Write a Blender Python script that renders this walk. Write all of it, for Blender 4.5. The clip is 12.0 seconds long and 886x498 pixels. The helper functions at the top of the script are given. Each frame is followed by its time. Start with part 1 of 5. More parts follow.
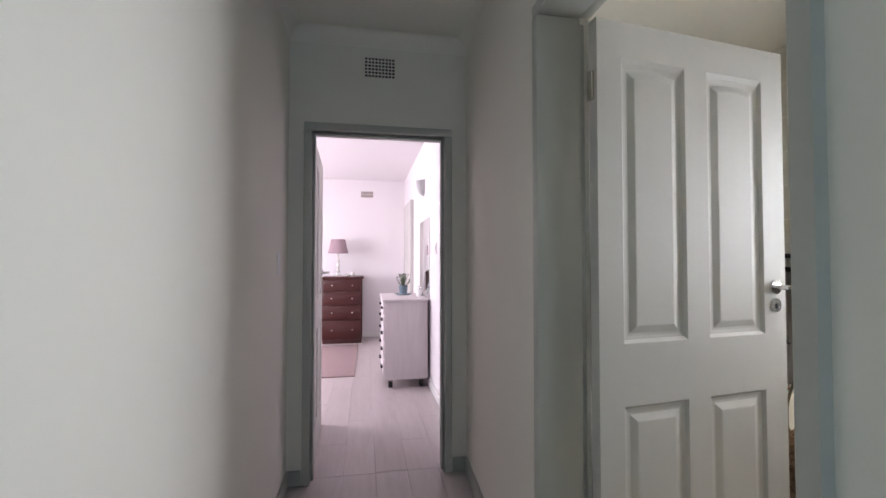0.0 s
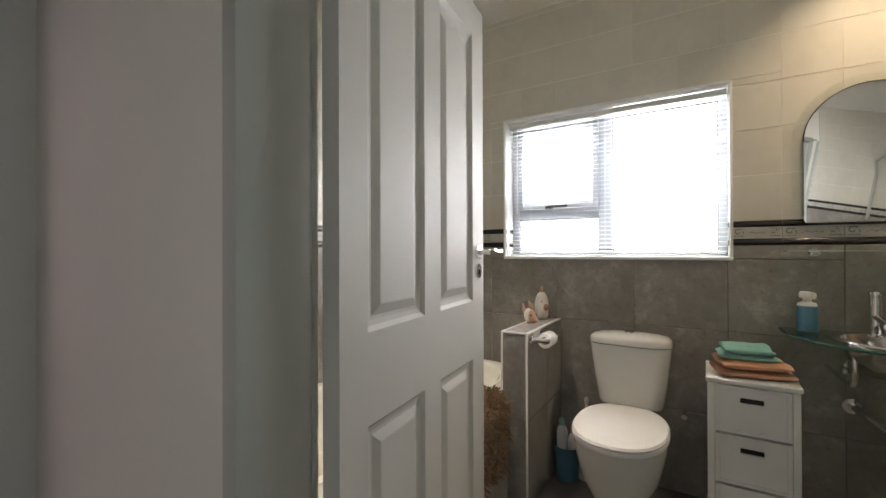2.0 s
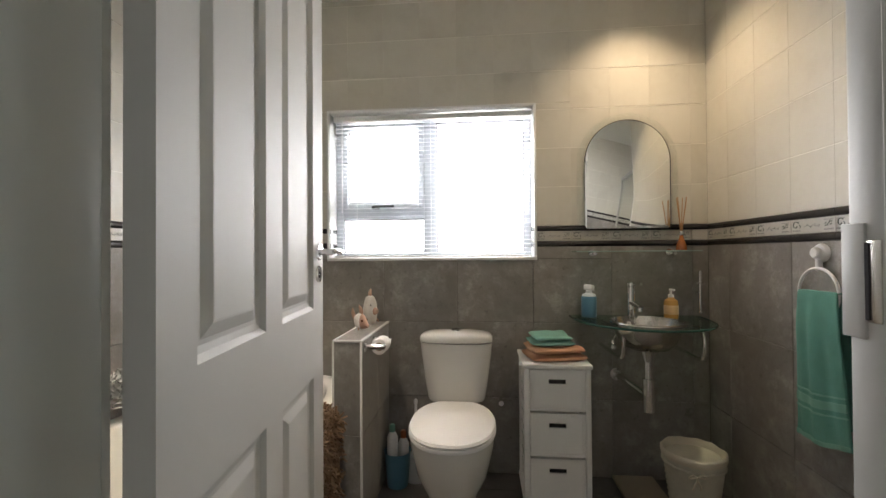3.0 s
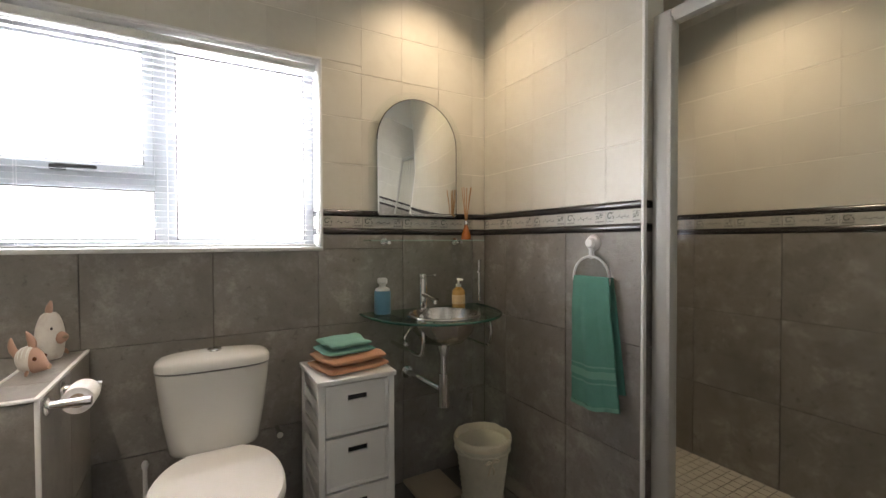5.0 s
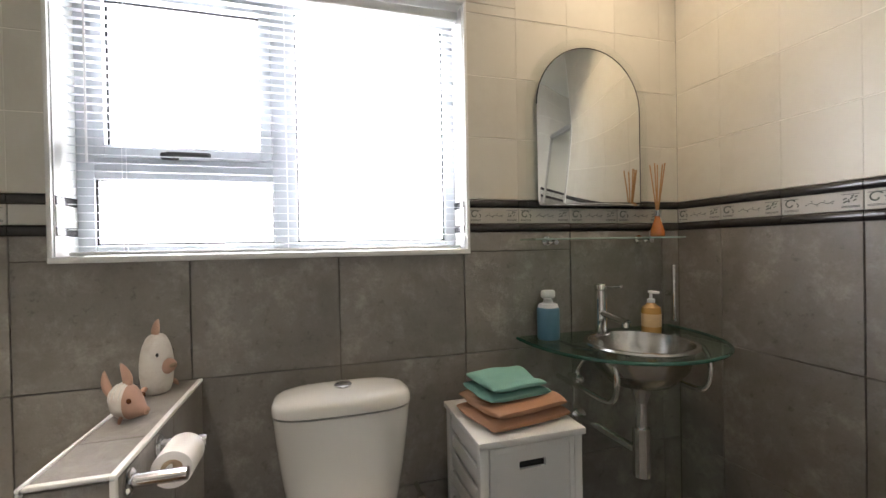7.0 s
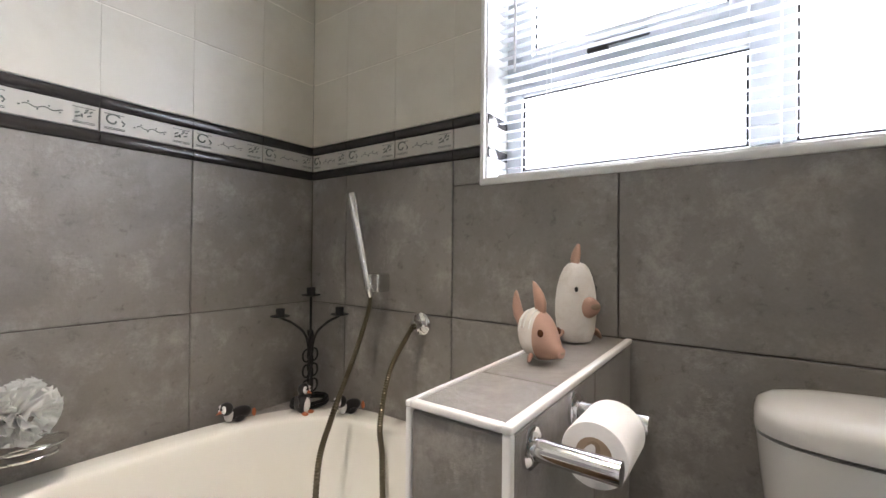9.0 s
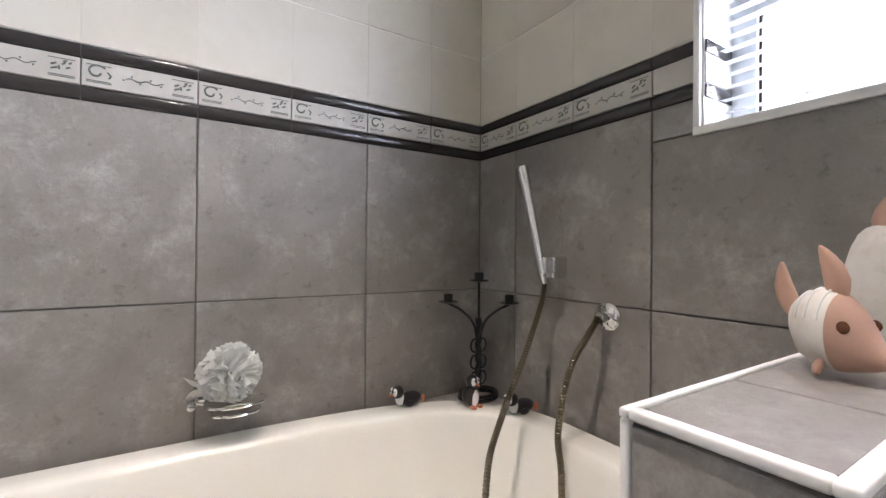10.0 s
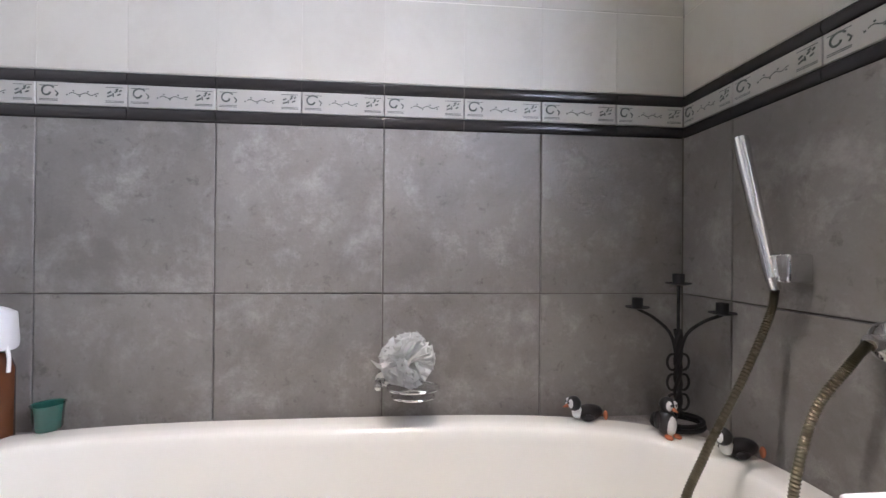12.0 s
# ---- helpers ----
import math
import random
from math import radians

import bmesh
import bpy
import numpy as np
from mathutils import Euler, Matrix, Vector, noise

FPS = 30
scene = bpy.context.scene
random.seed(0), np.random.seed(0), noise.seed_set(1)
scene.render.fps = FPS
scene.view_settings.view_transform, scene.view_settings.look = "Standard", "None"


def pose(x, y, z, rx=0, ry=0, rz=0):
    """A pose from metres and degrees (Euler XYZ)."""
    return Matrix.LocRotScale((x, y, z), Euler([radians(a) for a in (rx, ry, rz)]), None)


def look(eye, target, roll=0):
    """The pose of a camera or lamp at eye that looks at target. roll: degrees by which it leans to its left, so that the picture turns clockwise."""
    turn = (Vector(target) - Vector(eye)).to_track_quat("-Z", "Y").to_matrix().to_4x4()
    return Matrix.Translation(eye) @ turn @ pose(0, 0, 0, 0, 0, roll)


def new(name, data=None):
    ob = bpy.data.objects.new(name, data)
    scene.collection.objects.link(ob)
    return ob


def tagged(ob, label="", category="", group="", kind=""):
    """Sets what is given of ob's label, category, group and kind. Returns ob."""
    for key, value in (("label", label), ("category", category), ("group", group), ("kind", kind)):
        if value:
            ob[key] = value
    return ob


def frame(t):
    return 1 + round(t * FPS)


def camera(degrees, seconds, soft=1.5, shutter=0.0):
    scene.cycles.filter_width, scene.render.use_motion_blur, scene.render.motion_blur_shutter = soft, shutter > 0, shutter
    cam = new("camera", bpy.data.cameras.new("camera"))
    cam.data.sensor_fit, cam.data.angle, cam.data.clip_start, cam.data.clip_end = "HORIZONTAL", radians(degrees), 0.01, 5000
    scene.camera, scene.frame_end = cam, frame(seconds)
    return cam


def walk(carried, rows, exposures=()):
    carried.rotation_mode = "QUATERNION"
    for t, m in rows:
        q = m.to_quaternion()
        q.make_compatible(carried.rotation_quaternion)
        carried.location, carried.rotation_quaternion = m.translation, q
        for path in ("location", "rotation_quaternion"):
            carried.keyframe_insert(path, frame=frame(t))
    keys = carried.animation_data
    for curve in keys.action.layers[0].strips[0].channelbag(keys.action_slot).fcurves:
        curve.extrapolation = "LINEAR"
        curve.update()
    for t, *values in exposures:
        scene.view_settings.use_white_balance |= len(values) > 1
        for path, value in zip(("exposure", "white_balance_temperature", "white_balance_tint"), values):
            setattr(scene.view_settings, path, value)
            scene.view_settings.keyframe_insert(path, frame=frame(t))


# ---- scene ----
cam = camera(92.8, 12.0)
PATH = [
    (0, (0.155, -0.039, 1.27), (0.516, 1.927, 1.322), 0.0),
    (0.5, (0.171, 0.108, 1.227), (0.748, 2.023, 1.265), -0.2),
    (1, (0.185, 0.262, 1.205), (1.158, 2.01, 1.236), -0.4),
    (1.5, (0.206, 0.395, 1.184), (1.604, 1.825, 1.2), -0.3),
    (2, (0.291, 0.56, 1.177), (1.984, 1.625, 1.187), -0.2),
    (2.5, (0.351, 0.633, 1.171), (2.236, 1.302, 1.18), -0.4),
    (3, (0.376, 0.748, 1.166), (2.368, 0.936, 1.188), -0.4),
    (3.5, (0.473, 0.783, 1.168), (2.458, 0.533, 1.164), -0.4),
    (3.7, (0.527, 0.804, 1.166), (2.485, 0.396, 1.156), -0.2),
    (5.5, (0.887, 0.937, 1.173), (2.596, -0.101, 1.131), -0.3),
    (6.5, (1.162, 0.939, 1.183), (2.963, 0.071, 1.13), -0.5),
    (8.3, (1.68, 0.99, 1.012), (3.585, 1.596, 1.056), 0.1),
    (8.5, (1.707, 1.026, 1.001), (3.558, 1.784, 1.015), 0.4),
    (9, (1.755, 1.08, 0.967), (3.381, 2.245, 0.981), 0.6),
    (9.5, (1.793, 1.143, 0.942), (3.146, 2.615, 0.958), 0.5),
    (10, (1.84, 1.195, 0.914), (2.907, 2.887, 0.927), 0.5),
    (10.5, (1.869, 1.218, 0.896), (2.658, 3.056, 0.912), 0.5),
    (11, (1.896, 1.225, 0.893), (2.442, 3.149, 0.903), 0.4),
    (11.5, (1.912, 1.227, 0.9), (2.261, 3.196, 0.903), 0.5),
    (12, (1.930, 1.222, 0.904), (2.106, 3.214, 0.914), 0.5),
]
walk(cam, [(t, look(eye, target, roll)) for t, eye, target, roll in PATH],
     [(0, 0.4, 6550, 15), (1.0, 0.33, 6750, 15), (2.5, 0.2, 6950, 16), (4.5, 0.32, 6900, 17), (6.5, 0.32, 6750, 17), (8.5, 0.55, 6500, 18), (10, 0.7, 6150, 21), (12, 0.7, 5850, 24)])

# ---- light ----
world = bpy.data.worlds.new("world")
scene.world = world
world.use_nodes = True
wn = world.node_tree.nodes
sky = wn.new("ShaderNodeTexSky")
sky.sky_type, sky.sun_disc, sky.sun_elevation, sky.sun_rotation = "NISHITA", False, radians(50), radians(200)
world.node_tree.links.new(sky.outputs[0], wn["Background"].inputs[0])
wn["Background"].inputs[1].default_value = 0.15
scene.view_settings.exposure = 0.0


def area(name, m, w, h, watts, colour):
    d = bpy.data.lights.new(name, "AREA")
    d.shape, d.size, d.size_y, d.energy, d.color = "RECTANGLE", w, h, watts, colour
    ob = new(name, d)
    ob.matrix_world = m
    return ob


def spot(name, at, watts, degrees, colour):
    d = bpy.data.lights.new(name, "SPOT")
    d.energy, d.spot_size, d.spot_blend, d.color, d.shadow_soft_size = watts, radians(degrees), 1.0, colour, 0.025
    ob = new(name, d)
    ob.matrix_world = pose(*at)
    return ob


WARM = (1.0, 0.81, 0.56)
# daylight in the bathroom and bedroom window openings
area("window_daylight", look((2.90, 1.035, 1.54), (0.9, 1.035, 1.35)), 1.1, 0.8, 51, (0.90, 0.95, 1.0))
area("bedroom_daylight", look((-2.62, 4.9, 1.5), (0.5, 4.9, 1.3)), 2.2, 1.4, 88, (0.97, 0.90, 1.0))
# unseen bluish fill added in front of the solid wall to light the passage
area("hall_fill", look((0.68, -1.35, 1.25), (-0.3, -0.6, 1.25)), 1.0, 1.9, 12, (0.60, 0.84, 1.0))
# ceiling downlights over basin and shower
spot("basin_downlight", (2.33, -0.02, 2.545), 36, 112, WARM)
spot("shower_downlight", (1.75, -1.0, 2.545), 45, 112, WARM)
# no lamp is known here: fill spot added to brighten the bath
spot("bath_fill_spot", (1.82, 1.62, 2.545), 98, 64, (1.0, 0.90, 0.76))


# ---- materials ----
def material(name, colour, rough=0.5, metal=0.0, vary=0.06, scale=8.0, bump=0.0, fine=120.0, per_object=0.0, stain=None, stain_scale=3.0,
             stain_amount=0.5, coat=0.0, stretch=(1, 1, 1), rough_vary=0.08):
    """Base colour varied at two scales, with fine relief."""
    m = bpy.data.materials.new(name)
    m.use_nodes = True
    n, l = m.node_tree.nodes, m.node_tree.links
    b = n["Principled BSDF"]
    co = n.new("ShaderNodeTexCoord")
    mp = n.new("ShaderNodeMapping")
    mp.inputs["Scale"].default_value = stretch
    info = n.new("ShaderNodeObjectInfo")
    geo = n.new("ShaderNodeNewGeometry")
    off = n.new("ShaderNodeVectorMath")
    off.operation = "MULTIPLY_ADD"
    comb = n.new("ShaderNodeCombineXYZ")
    for i in range(3):
        l.new(info.outputs["Random"], comb.inputs[i])
    off.inputs[1].default_value = (17, 31, 13) if per_object else (0, 0, 0)
    l.new(comb.outputs[0], off.inputs[0])
    l.new(geo.outputs["Position"], off.inputs[2])
    l.new(off.outputs[0], mp.inputs[0])

    def tex(s, detail=6, rough_n=0.6):
        t = n.new("ShaderNodeTexNoise")
        t.inputs["Scale"].default_value, t.inputs["Detail"].default_value, t.inputs["Roughness"].default_value = s, detail, rough_n
        l.new(mp.outputs[0], t.inputs["Vector"])
        return t

    big, small = tex(scale), tex(fine, 3)
    hsv = n.new("ShaderNodeHueSaturation")
    hsv.inputs["Color"].default_value = (*colour, 1)
    base = hsv.inputs["Color"]
    if stain:
        st = tex(stain_scale, 9, 0.72)
        st.inputs["Distortion"].default_value = 0.15
        ramp = n.new("ShaderNodeMapRange")
        ramp.inputs["From Min"].default_value, ramp.inputs["From Max"].default_value = 0.46, 0.66
        ramp.inputs["To Max"].default_value = stain_amount
        l.new(st.outputs[0], ramp.inputs[0])
        mx = n.new("ShaderNodeMix")
        mx.data_type = "RGBA"
        mx.inputs["A"].default_value, mx.inputs["B"].default_value = (*colour, 1), (*stain, 1)
        l.new(ramp.outputs[0], mx.inputs["Factor"])
        l.new(mx.outputs["Result"], base)
    acc = n.new("ShaderNodeMath")
    acc.operation = "MULTIPLY_ADD"
    acc.inputs[1].default_value, acc.inputs[2].default_value = vary * 2, 1 - vary - per_object / 2
    l.new(big.outputs[0], acc.inputs[0])
    acc2 = n.new("ShaderNodeMath")
    acc2.operation = "MULTIPLY_ADD"
    acc2.inputs[1].default_value = per_object
    l.new(info.outputs["Random"], acc2.inputs[0])
    l.new(acc.outputs[0], acc2.inputs[2])
    l.new(acc2.outputs[0], hsv.inputs["Value"])
    l.new(hsv.outputs[0], b.inputs["Base Color"])
    rr = n.new("ShaderNodeMath")
    rr.operation = "MULTIPLY_ADD"
    rr.inputs[1].default_value, rr.inputs[2].default_value = rough_vary, max(0.02, rough - rough_vary / 2)
    l.new(big.outputs[0], rr.inputs[0])
    l.new(rr.outputs[0], b.inputs["Roughness"])
    b.inputs["Metallic"].default_value = metal
    b.inputs["Coat Weight"].default_value = coat
    b.inputs["Coat Roughness"].default_value = 0.15
    if bump:
        bp = n.new("ShaderNodeBump")
        bp.inputs["Strength"].default_value, bp.inputs["Distance"].default_value = bump, 0.002
        l.new(small.outputs[0], bp.inputs["Height"])
        l.new(bp.outputs[0], b.inputs["Normal"])
    return m


def glass(name, tint, rough=0.02):
    """Clear sheet glass: see-through with a glossy skin."""
    m = bpy.data.materials.new(name)
    m.use_nodes = True
    n, l = m.node_tree.nodes, m.node_tree.links
    n.remove(n["Principled BSDF"])
    tr, gl, fr, mix = n.new("ShaderNodeBsdfTransparent"), n.new("ShaderNodeBsdfGlossy"), n.new("ShaderNodeLayerWeight"), n.new("ShaderNodeMixShader")
    tr.inputs[0].default_value = (*tint, 1)
    gl.inputs["Roughness"].default_value = rough
    power, gloss = n.new("ShaderNodeMath"), n.new("ShaderNodeMath")
    power.operation, gloss.operation = "POWER", "MULTIPLY_ADD"
    power.inputs[1].default_value, gloss.inputs[1].default_value, gloss.inputs[2].default_value = 4.5, 0.6, 0.018
    l.new(fr.outputs["Facing"], power.inputs[0])
    l.new(power.outputs[0], gloss.inputs[0])
    l.new(gloss.outputs[0], mix.inputs[0])
    l.new(tr.outputs[0], mix.inputs[1])
    l.new(gl.outputs[0], mix.inputs[2])
    l.new(mix.outputs[0], n["Material Output"].inputs[0])
    return m


def glow(name, colour, strength):
    m = bpy.data.materials.new(name)
    m.use_nodes = True
    b = m.node_tree.nodes["Principled BSDF"]
    b.inputs["Base Color"].default_value = (*colour, 1)
    b.inputs["Emission Color"].default_value = (*colour, 1)
    b.inputs["Emission Strength"].default_value = strength
    return m


PAINT = material("wall_paint", (0.79, 0.77, 0.71), 0.75, vary=0.03, scale=1.5, bump=0.15, fine=220)
CEIL = material("ceiling_paint", (0.84, 0.82, 0.76), 0.8, vary=0.03, scale=1.2, bump=0.1)
BEDPAINT = material("bedroom_paint", (0.80, 0.77, 0.78), 0.75, vary=0.02, scale=1.2, bump=0.1)
GROUT = material("grout", (0.17, 0.155, 0.14), 0.9, vary=0.1, scale=20, bump=0.3)
GROUT_LIGHT = material("cream_grout", (0.82, 0.79, 0.71), 0.9, vary=0.06, scale=20)
def riven_stone(name, dark, mid, light, rough):
    """Riven slate-look porcelain: clouded body, pale ragged veins, dark pits, shallow clefts; each tile cut from another place."""
    m = bpy.data.materials.new(name)
    m.use_nodes = True
    n, l = m.node_tree.nodes, m.node_tree.links
    b = n["Principled BSDF"]
    info, geo, comb, off = n.new("ShaderNodeObjectInfo"), n.new("ShaderNodeNewGeometry"), n.new("ShaderNodeCombineXYZ"), n.new("ShaderNodeVectorMath")
    off.operation = "MULTIPLY_ADD"
    off.inputs[1].default_value = (37, 53, 29)
    for i in range(3):
        l.new(info.outputs["Random"], comb.inputs[i])
    l.new(comb.outputs[0], off.inputs[0])
    l.new(geo.outputs["Position"], off.inputs[2])

    def tex(scale, detail, rough_n, bend):
        t = n.new("ShaderNodeTexNoise")
        t.inputs["Scale"].default_value, t.inputs["Detail"].default_value = scale, detail
        t.inputs["Roughness"].default_value, t.inputs["Distortion"].default_value = rough_n, bend
        l.new(off.outputs[0], t.inputs["Vector"])
        return t.outputs[0]

    def span(value, lo, hi, top):
        r = n.new("ShaderNodeMapRange")
        r.inputs["From Min"].default_value, r.inputs["From Max"].default_value, r.inputs["To Max"].default_value = lo, hi, top
        l.new(value, r.inputs[0])
        return r.outputs[0]

    def math2(op, x, y):
        k = n.new("ShaderNodeMath")
        k.operation = op
        for i, v in enumerate((x, y)):
            if isinstance(v, (int, float)):
                k.inputs[i].default_value = v
            else:
                l.new(v, k.inputs[i])
        return k.outputs[0]

    def mix(factor, x, y):
        k = n.new("ShaderNodeMix")
        k.data_type = "RGBA"
        l.new(factor, k.inputs["Factor"])
        for slot, v in (("A", x), ("B", y)):
            if isinstance(v, tuple):
                k.inputs[slot].default_value = (*v, 1)
            else:
                l.new(v, k.inputs[slot])
        return k.outputs["Result"]

    cloud, vein, pit, grain = tex(4.0, 9, 0.66, 0.25), tex(9, 12, 0.78, 0.15), tex(34, 7, 0.7, 0.3), tex(170, 3, 0.6, 0.0)
    ragged = math2("MULTIPLY", span(vein, 0.50, 0.66, 1.0), span(cloud, 0.40, 0.58, 1.0))
    body = mix(span(cloud, 0.36, 0.66, 1.0), dark, mid)
    body = mix(math2("MULTIPLY", ragged, 0.75), body, light)
    body = mix(math2("MULTIPLY", span(pit, 0.57, 0.68, 0.6), span(vein, 0.60, 0.42, 1.0)), body, tuple(0.45 * c for c in dark))
    hsv = n.new("ShaderNodeHueSaturation")
    l.new(body, hsv.inputs["Color"])
    l.new(math2("ADD", math2("MULTIPLY", grain, 0.16), math2("ADD", math2("MULTIPLY", info.outputs["Random"], 0.12), 0.86)), hsv.inputs["Value"])
    l.new(hsv.outputs[0], b.inputs["Base Color"])
    l.new(math2("ADD", math2("MULTIPLY", vein, 0.30), rough - 0.15), b.inputs["Roughness"])
    height = math2("ADD", math2("ADD", math2("MULTIPLY", ragged, 0.5), vein), math2("MULTIPLY", pit, -0.25))
    bp = n.new("ShaderNodeBump")
    bp.inputs["Strength"].default_value, bp.inputs["Distance"].default_value = 0.5, 0.006
    l.new(height, bp.inputs["Height"])
    l.new(bp.outputs[0], b.inputs["Normal"])
    return m


TILE = riven_stone("slate_grey_tile", (0.210, 0.195, 0.178), (0.295, 0.278, 0.256), (0.46, 0.44, 0.415), 0.33)
CREAM = material("cream_glazed_tile", (0.63, 0.605, 0.53), 0.36, vary=0.06, scale=3, bump=0.12, fine=22, per_object=0.04,
                 stain=(0.54, 0.505, 0.43), stain_scale=5.0, stain_amount=0.45)
LISTEL = material("listello_tile", (0.50, 0.485, 0.44), 0.4, vary=0.06, scale=14, per_object=0.06, stain=(0.45, 0.45, 0.42), stain_scale=30, stain_amount=0.4)
MOTIF = material("listello_motif", (0.10, 0.115, 0.10), 0.4, vary=0.2, scale=60)
DADO = material("charcoal_dado_tile", (0.035, 0.032, 0.032), 0.16, vary=0.15, scale=12, per_object=0.15)
FLOORTILE = material("dark_floor_tile", (0.15, 0.14, 0.13), 0.4, vary=0.15, scale=4, bump=0.1, per_object=0.15, stain=(0.24, 0.23, 0.21), stain_scale=5)
MOSAIC = material("stone_mosaic", (0.42, 0.40, 0.34), 0.4, vary=0.15, scale=20, per_object=0.25)
LAMINATE = material("pale_laminate", (0.50, 0.45, 0.44), 0.32, vary=0.1, scale=3, bump=0.05, per_object=0.08, stretch=(6, 0.7, 1), stain=(0.40, 0.355, 0.345), stain_scale=4, stain_amount=0.5)
GLOSSWHITE = material("gloss_enamel_paint", (0.55, 0.54, 0.51), 0.6, vary=0.03, scale=2, bump=0.06, fine=90, stretch=(1, 1, 0.15))
FRAMEPAINT = material("door_frame_enamel", (0.45, 0.46, 0.425), 0.5, vary=0.04, scale=3, bump=0.05)
WHITE = material("white_trim", (0.78, 0.78, 0.76), 0.4, vary=0.03, scale=5)
CERAMIC = material("white_ceramic", (0.69, 0.68, 0.64), 0.1, vary=0.02, scale=2, coat=0.4, rough_vary=0.02)
ACRYLIC = material("ivory_acrylic", (0.86, 0.85, 0.78), 0.12, vary=0.02, scale=2, coat=0.5, rough_vary=0.03)
CHROME = material("chrome", (0.78, 0.78, 0.78), 0.08, 1.0, vary=0.03, scale=10, rough_vary=0.03)
STEEL = material("brushed_steel", (0.60, 0.58, 0.54), 0.22, 1.0, vary=0.05, scale=10, bump=0.05)
HOSE = material("aged_metal_hose", (0.14, 0.12, 0.08), 0.35, 0.8, vary=0.2, scale=40)
POSTGREY = material("satin_grey_aluminium", (0.42, 0.41, 0.375), 0.4, vary=0.05, scale=4)
ALU = material("white_aluminium", (0.48, 0.51, 0.54), 0.4, 0.0, vary=0.03)
GASKET = material("black_gasket", (0.02, 0.02, 0.022), 0.6, vary=0.1)
SLAT = material("blind_slat", (0.62, 0.63, 0.65), 0.4, vary=0.02)
MIRROR = material("mirror_silver", (0.86, 0.88, 0.86), 0.02, 1.0, vary=0.0, rough_vary=0.0)
GLASS = glass("clear_glass", (0.98, 0.99, 0.985))
GREENGLASS = glass("green_edge_glass", (0.78, 0.88, 0.84))
TEAL = material("teal_terry", (0.10, 0.29, 0.235), 0.95, vary=0.15, scale=18, bump=0.9, fine=420)
SHELFEDGE = material("polished_glass_edge", (0.36, 0.46, 0.42), 0.1, vary=0.1, scale=10, coat=0.6)
BAND = material("pale_teal_band", (0.17, 0.38, 0.31), 0.9, vary=0.1, scale=18, bump=0.5, fine=300)
MINT = material("mint_terry", (0.21, 0.43, 0.365), 0.95, vary=0.12, scale=18, bump=0.9, fine=420)
PEACH = material("peach_terry", (0.52, 0.28, 0.17), 0.95, vary=0.12, scale=18, bump=0.9, fine=420)
SHAG = material("brown_shag", (0.21, 0.135, 0.08), 0.95, vary=0.3, scale=30, bump=0.5)
IRON = material("black_wrought_iron", (0.012, 0.012, 0.012), 0.55, 0.3, vary=0.2, scale=30)
BLACK = material("black_glaze", (0.015, 0.014, 0.015), 0.3, vary=0.2, scale=40)
OFFWHITE = material("crackled_white_glaze", (0.66, 0.63, 0.58), 0.4, vary=0.1, scale=22, stain=(0.42, 0.33, 0.27), stain_scale=26, stain_amount=0.4)
TERRA = material("terracotta_pink", (0.44, 0.27, 0.20), 0.6, vary=0.2, scale=26, bump=0.2)
ORANGE = material("orange_glaze", (0.5, 0.16, 0.07), 0.5)
PAPER = material("toilet_paper", (0.82, 0.81, 0.79), 0.95, vary=0.03, scale=20, bump=0.3)
CARD = material("cardboard", (0.32, 0.24, 0.17), 0.9)
PUFFM = material("pale_grey_netting", (0.72, 0.73, 0.71), 0.7, vary=0.15, scale=40)
BLUEP = material("blue_plastic", (0.10, 0.25, 0.36), 0.35)
WHITEP = material("white_plastic", (0.80, 0.80, 0.80), 0.35, vary=0.02)
HONEY = material("honey_lotion", (0.62, 0.36, 0.12), 0.25, vary=0.06)
AMBER = material("amber_oil", (0.42, 0.13, 0.035), 0.12, vary=0.1, coat=0.5)
REED = material("reed_stick", (0.46, 0.24, 0.10), 0.8, vary=0.15, scale=40)
BASKET = material("whitewashed_basket", (0.60, 0.58, 0.48), 0.7, vary=0.15, scale=35, bump=0.4)
LINER = material("cream_liner", (0.66, 0.60, 0.48), 0.9, vary=0.1, scale=20)
MAHOG = material("mahogany", (0.055, 0.012, 0.010), 0.3, vary=0.2, scale=6, stretch=(1, 1, 8))
LIMED = material("limed_white_wood", (0.62, 0.57, 0.58), 0.55, vary=0.12, scale=6, stretch=(6, 6, 0.6), bump=0.2)
MAUVE = material("mauve_shade", (0.36, 0.26, 0.29), 0.9)
RUGM = material("dusty_rose_rug", (0.33, 0.24, 0.24), 0.95, vary=0.12, scale=25, bump=0.6)
LEAF = material("green_leaf", (0.08, 0.12, 0.06), 0.6, vary=0.2)
VOTIVE = material("green_votive_glass", (0.025, 0.11, 0.085), 0.12, vary=0.3, scale=30, coat=0.5)
BROWNP = material("brown_bottle", (0.12, 0.045, 0.02), 0.2)
# near-black colour that stands in for shade inside holes, slots and gaps
DARK = material("dark_void_shade", (0.02, 0.02, 0.02), 0.9)
SUBFLOOR = material("joint_brown", (0.24, 0.20, 0.19), 0.8)
DAY = glow("bright_day", (0.96, 0.98, 1.0), 2.0)
LAMPGLOW = glow("warm_lamp_glow", (1.0, 0.85, 0.6), 6.0)


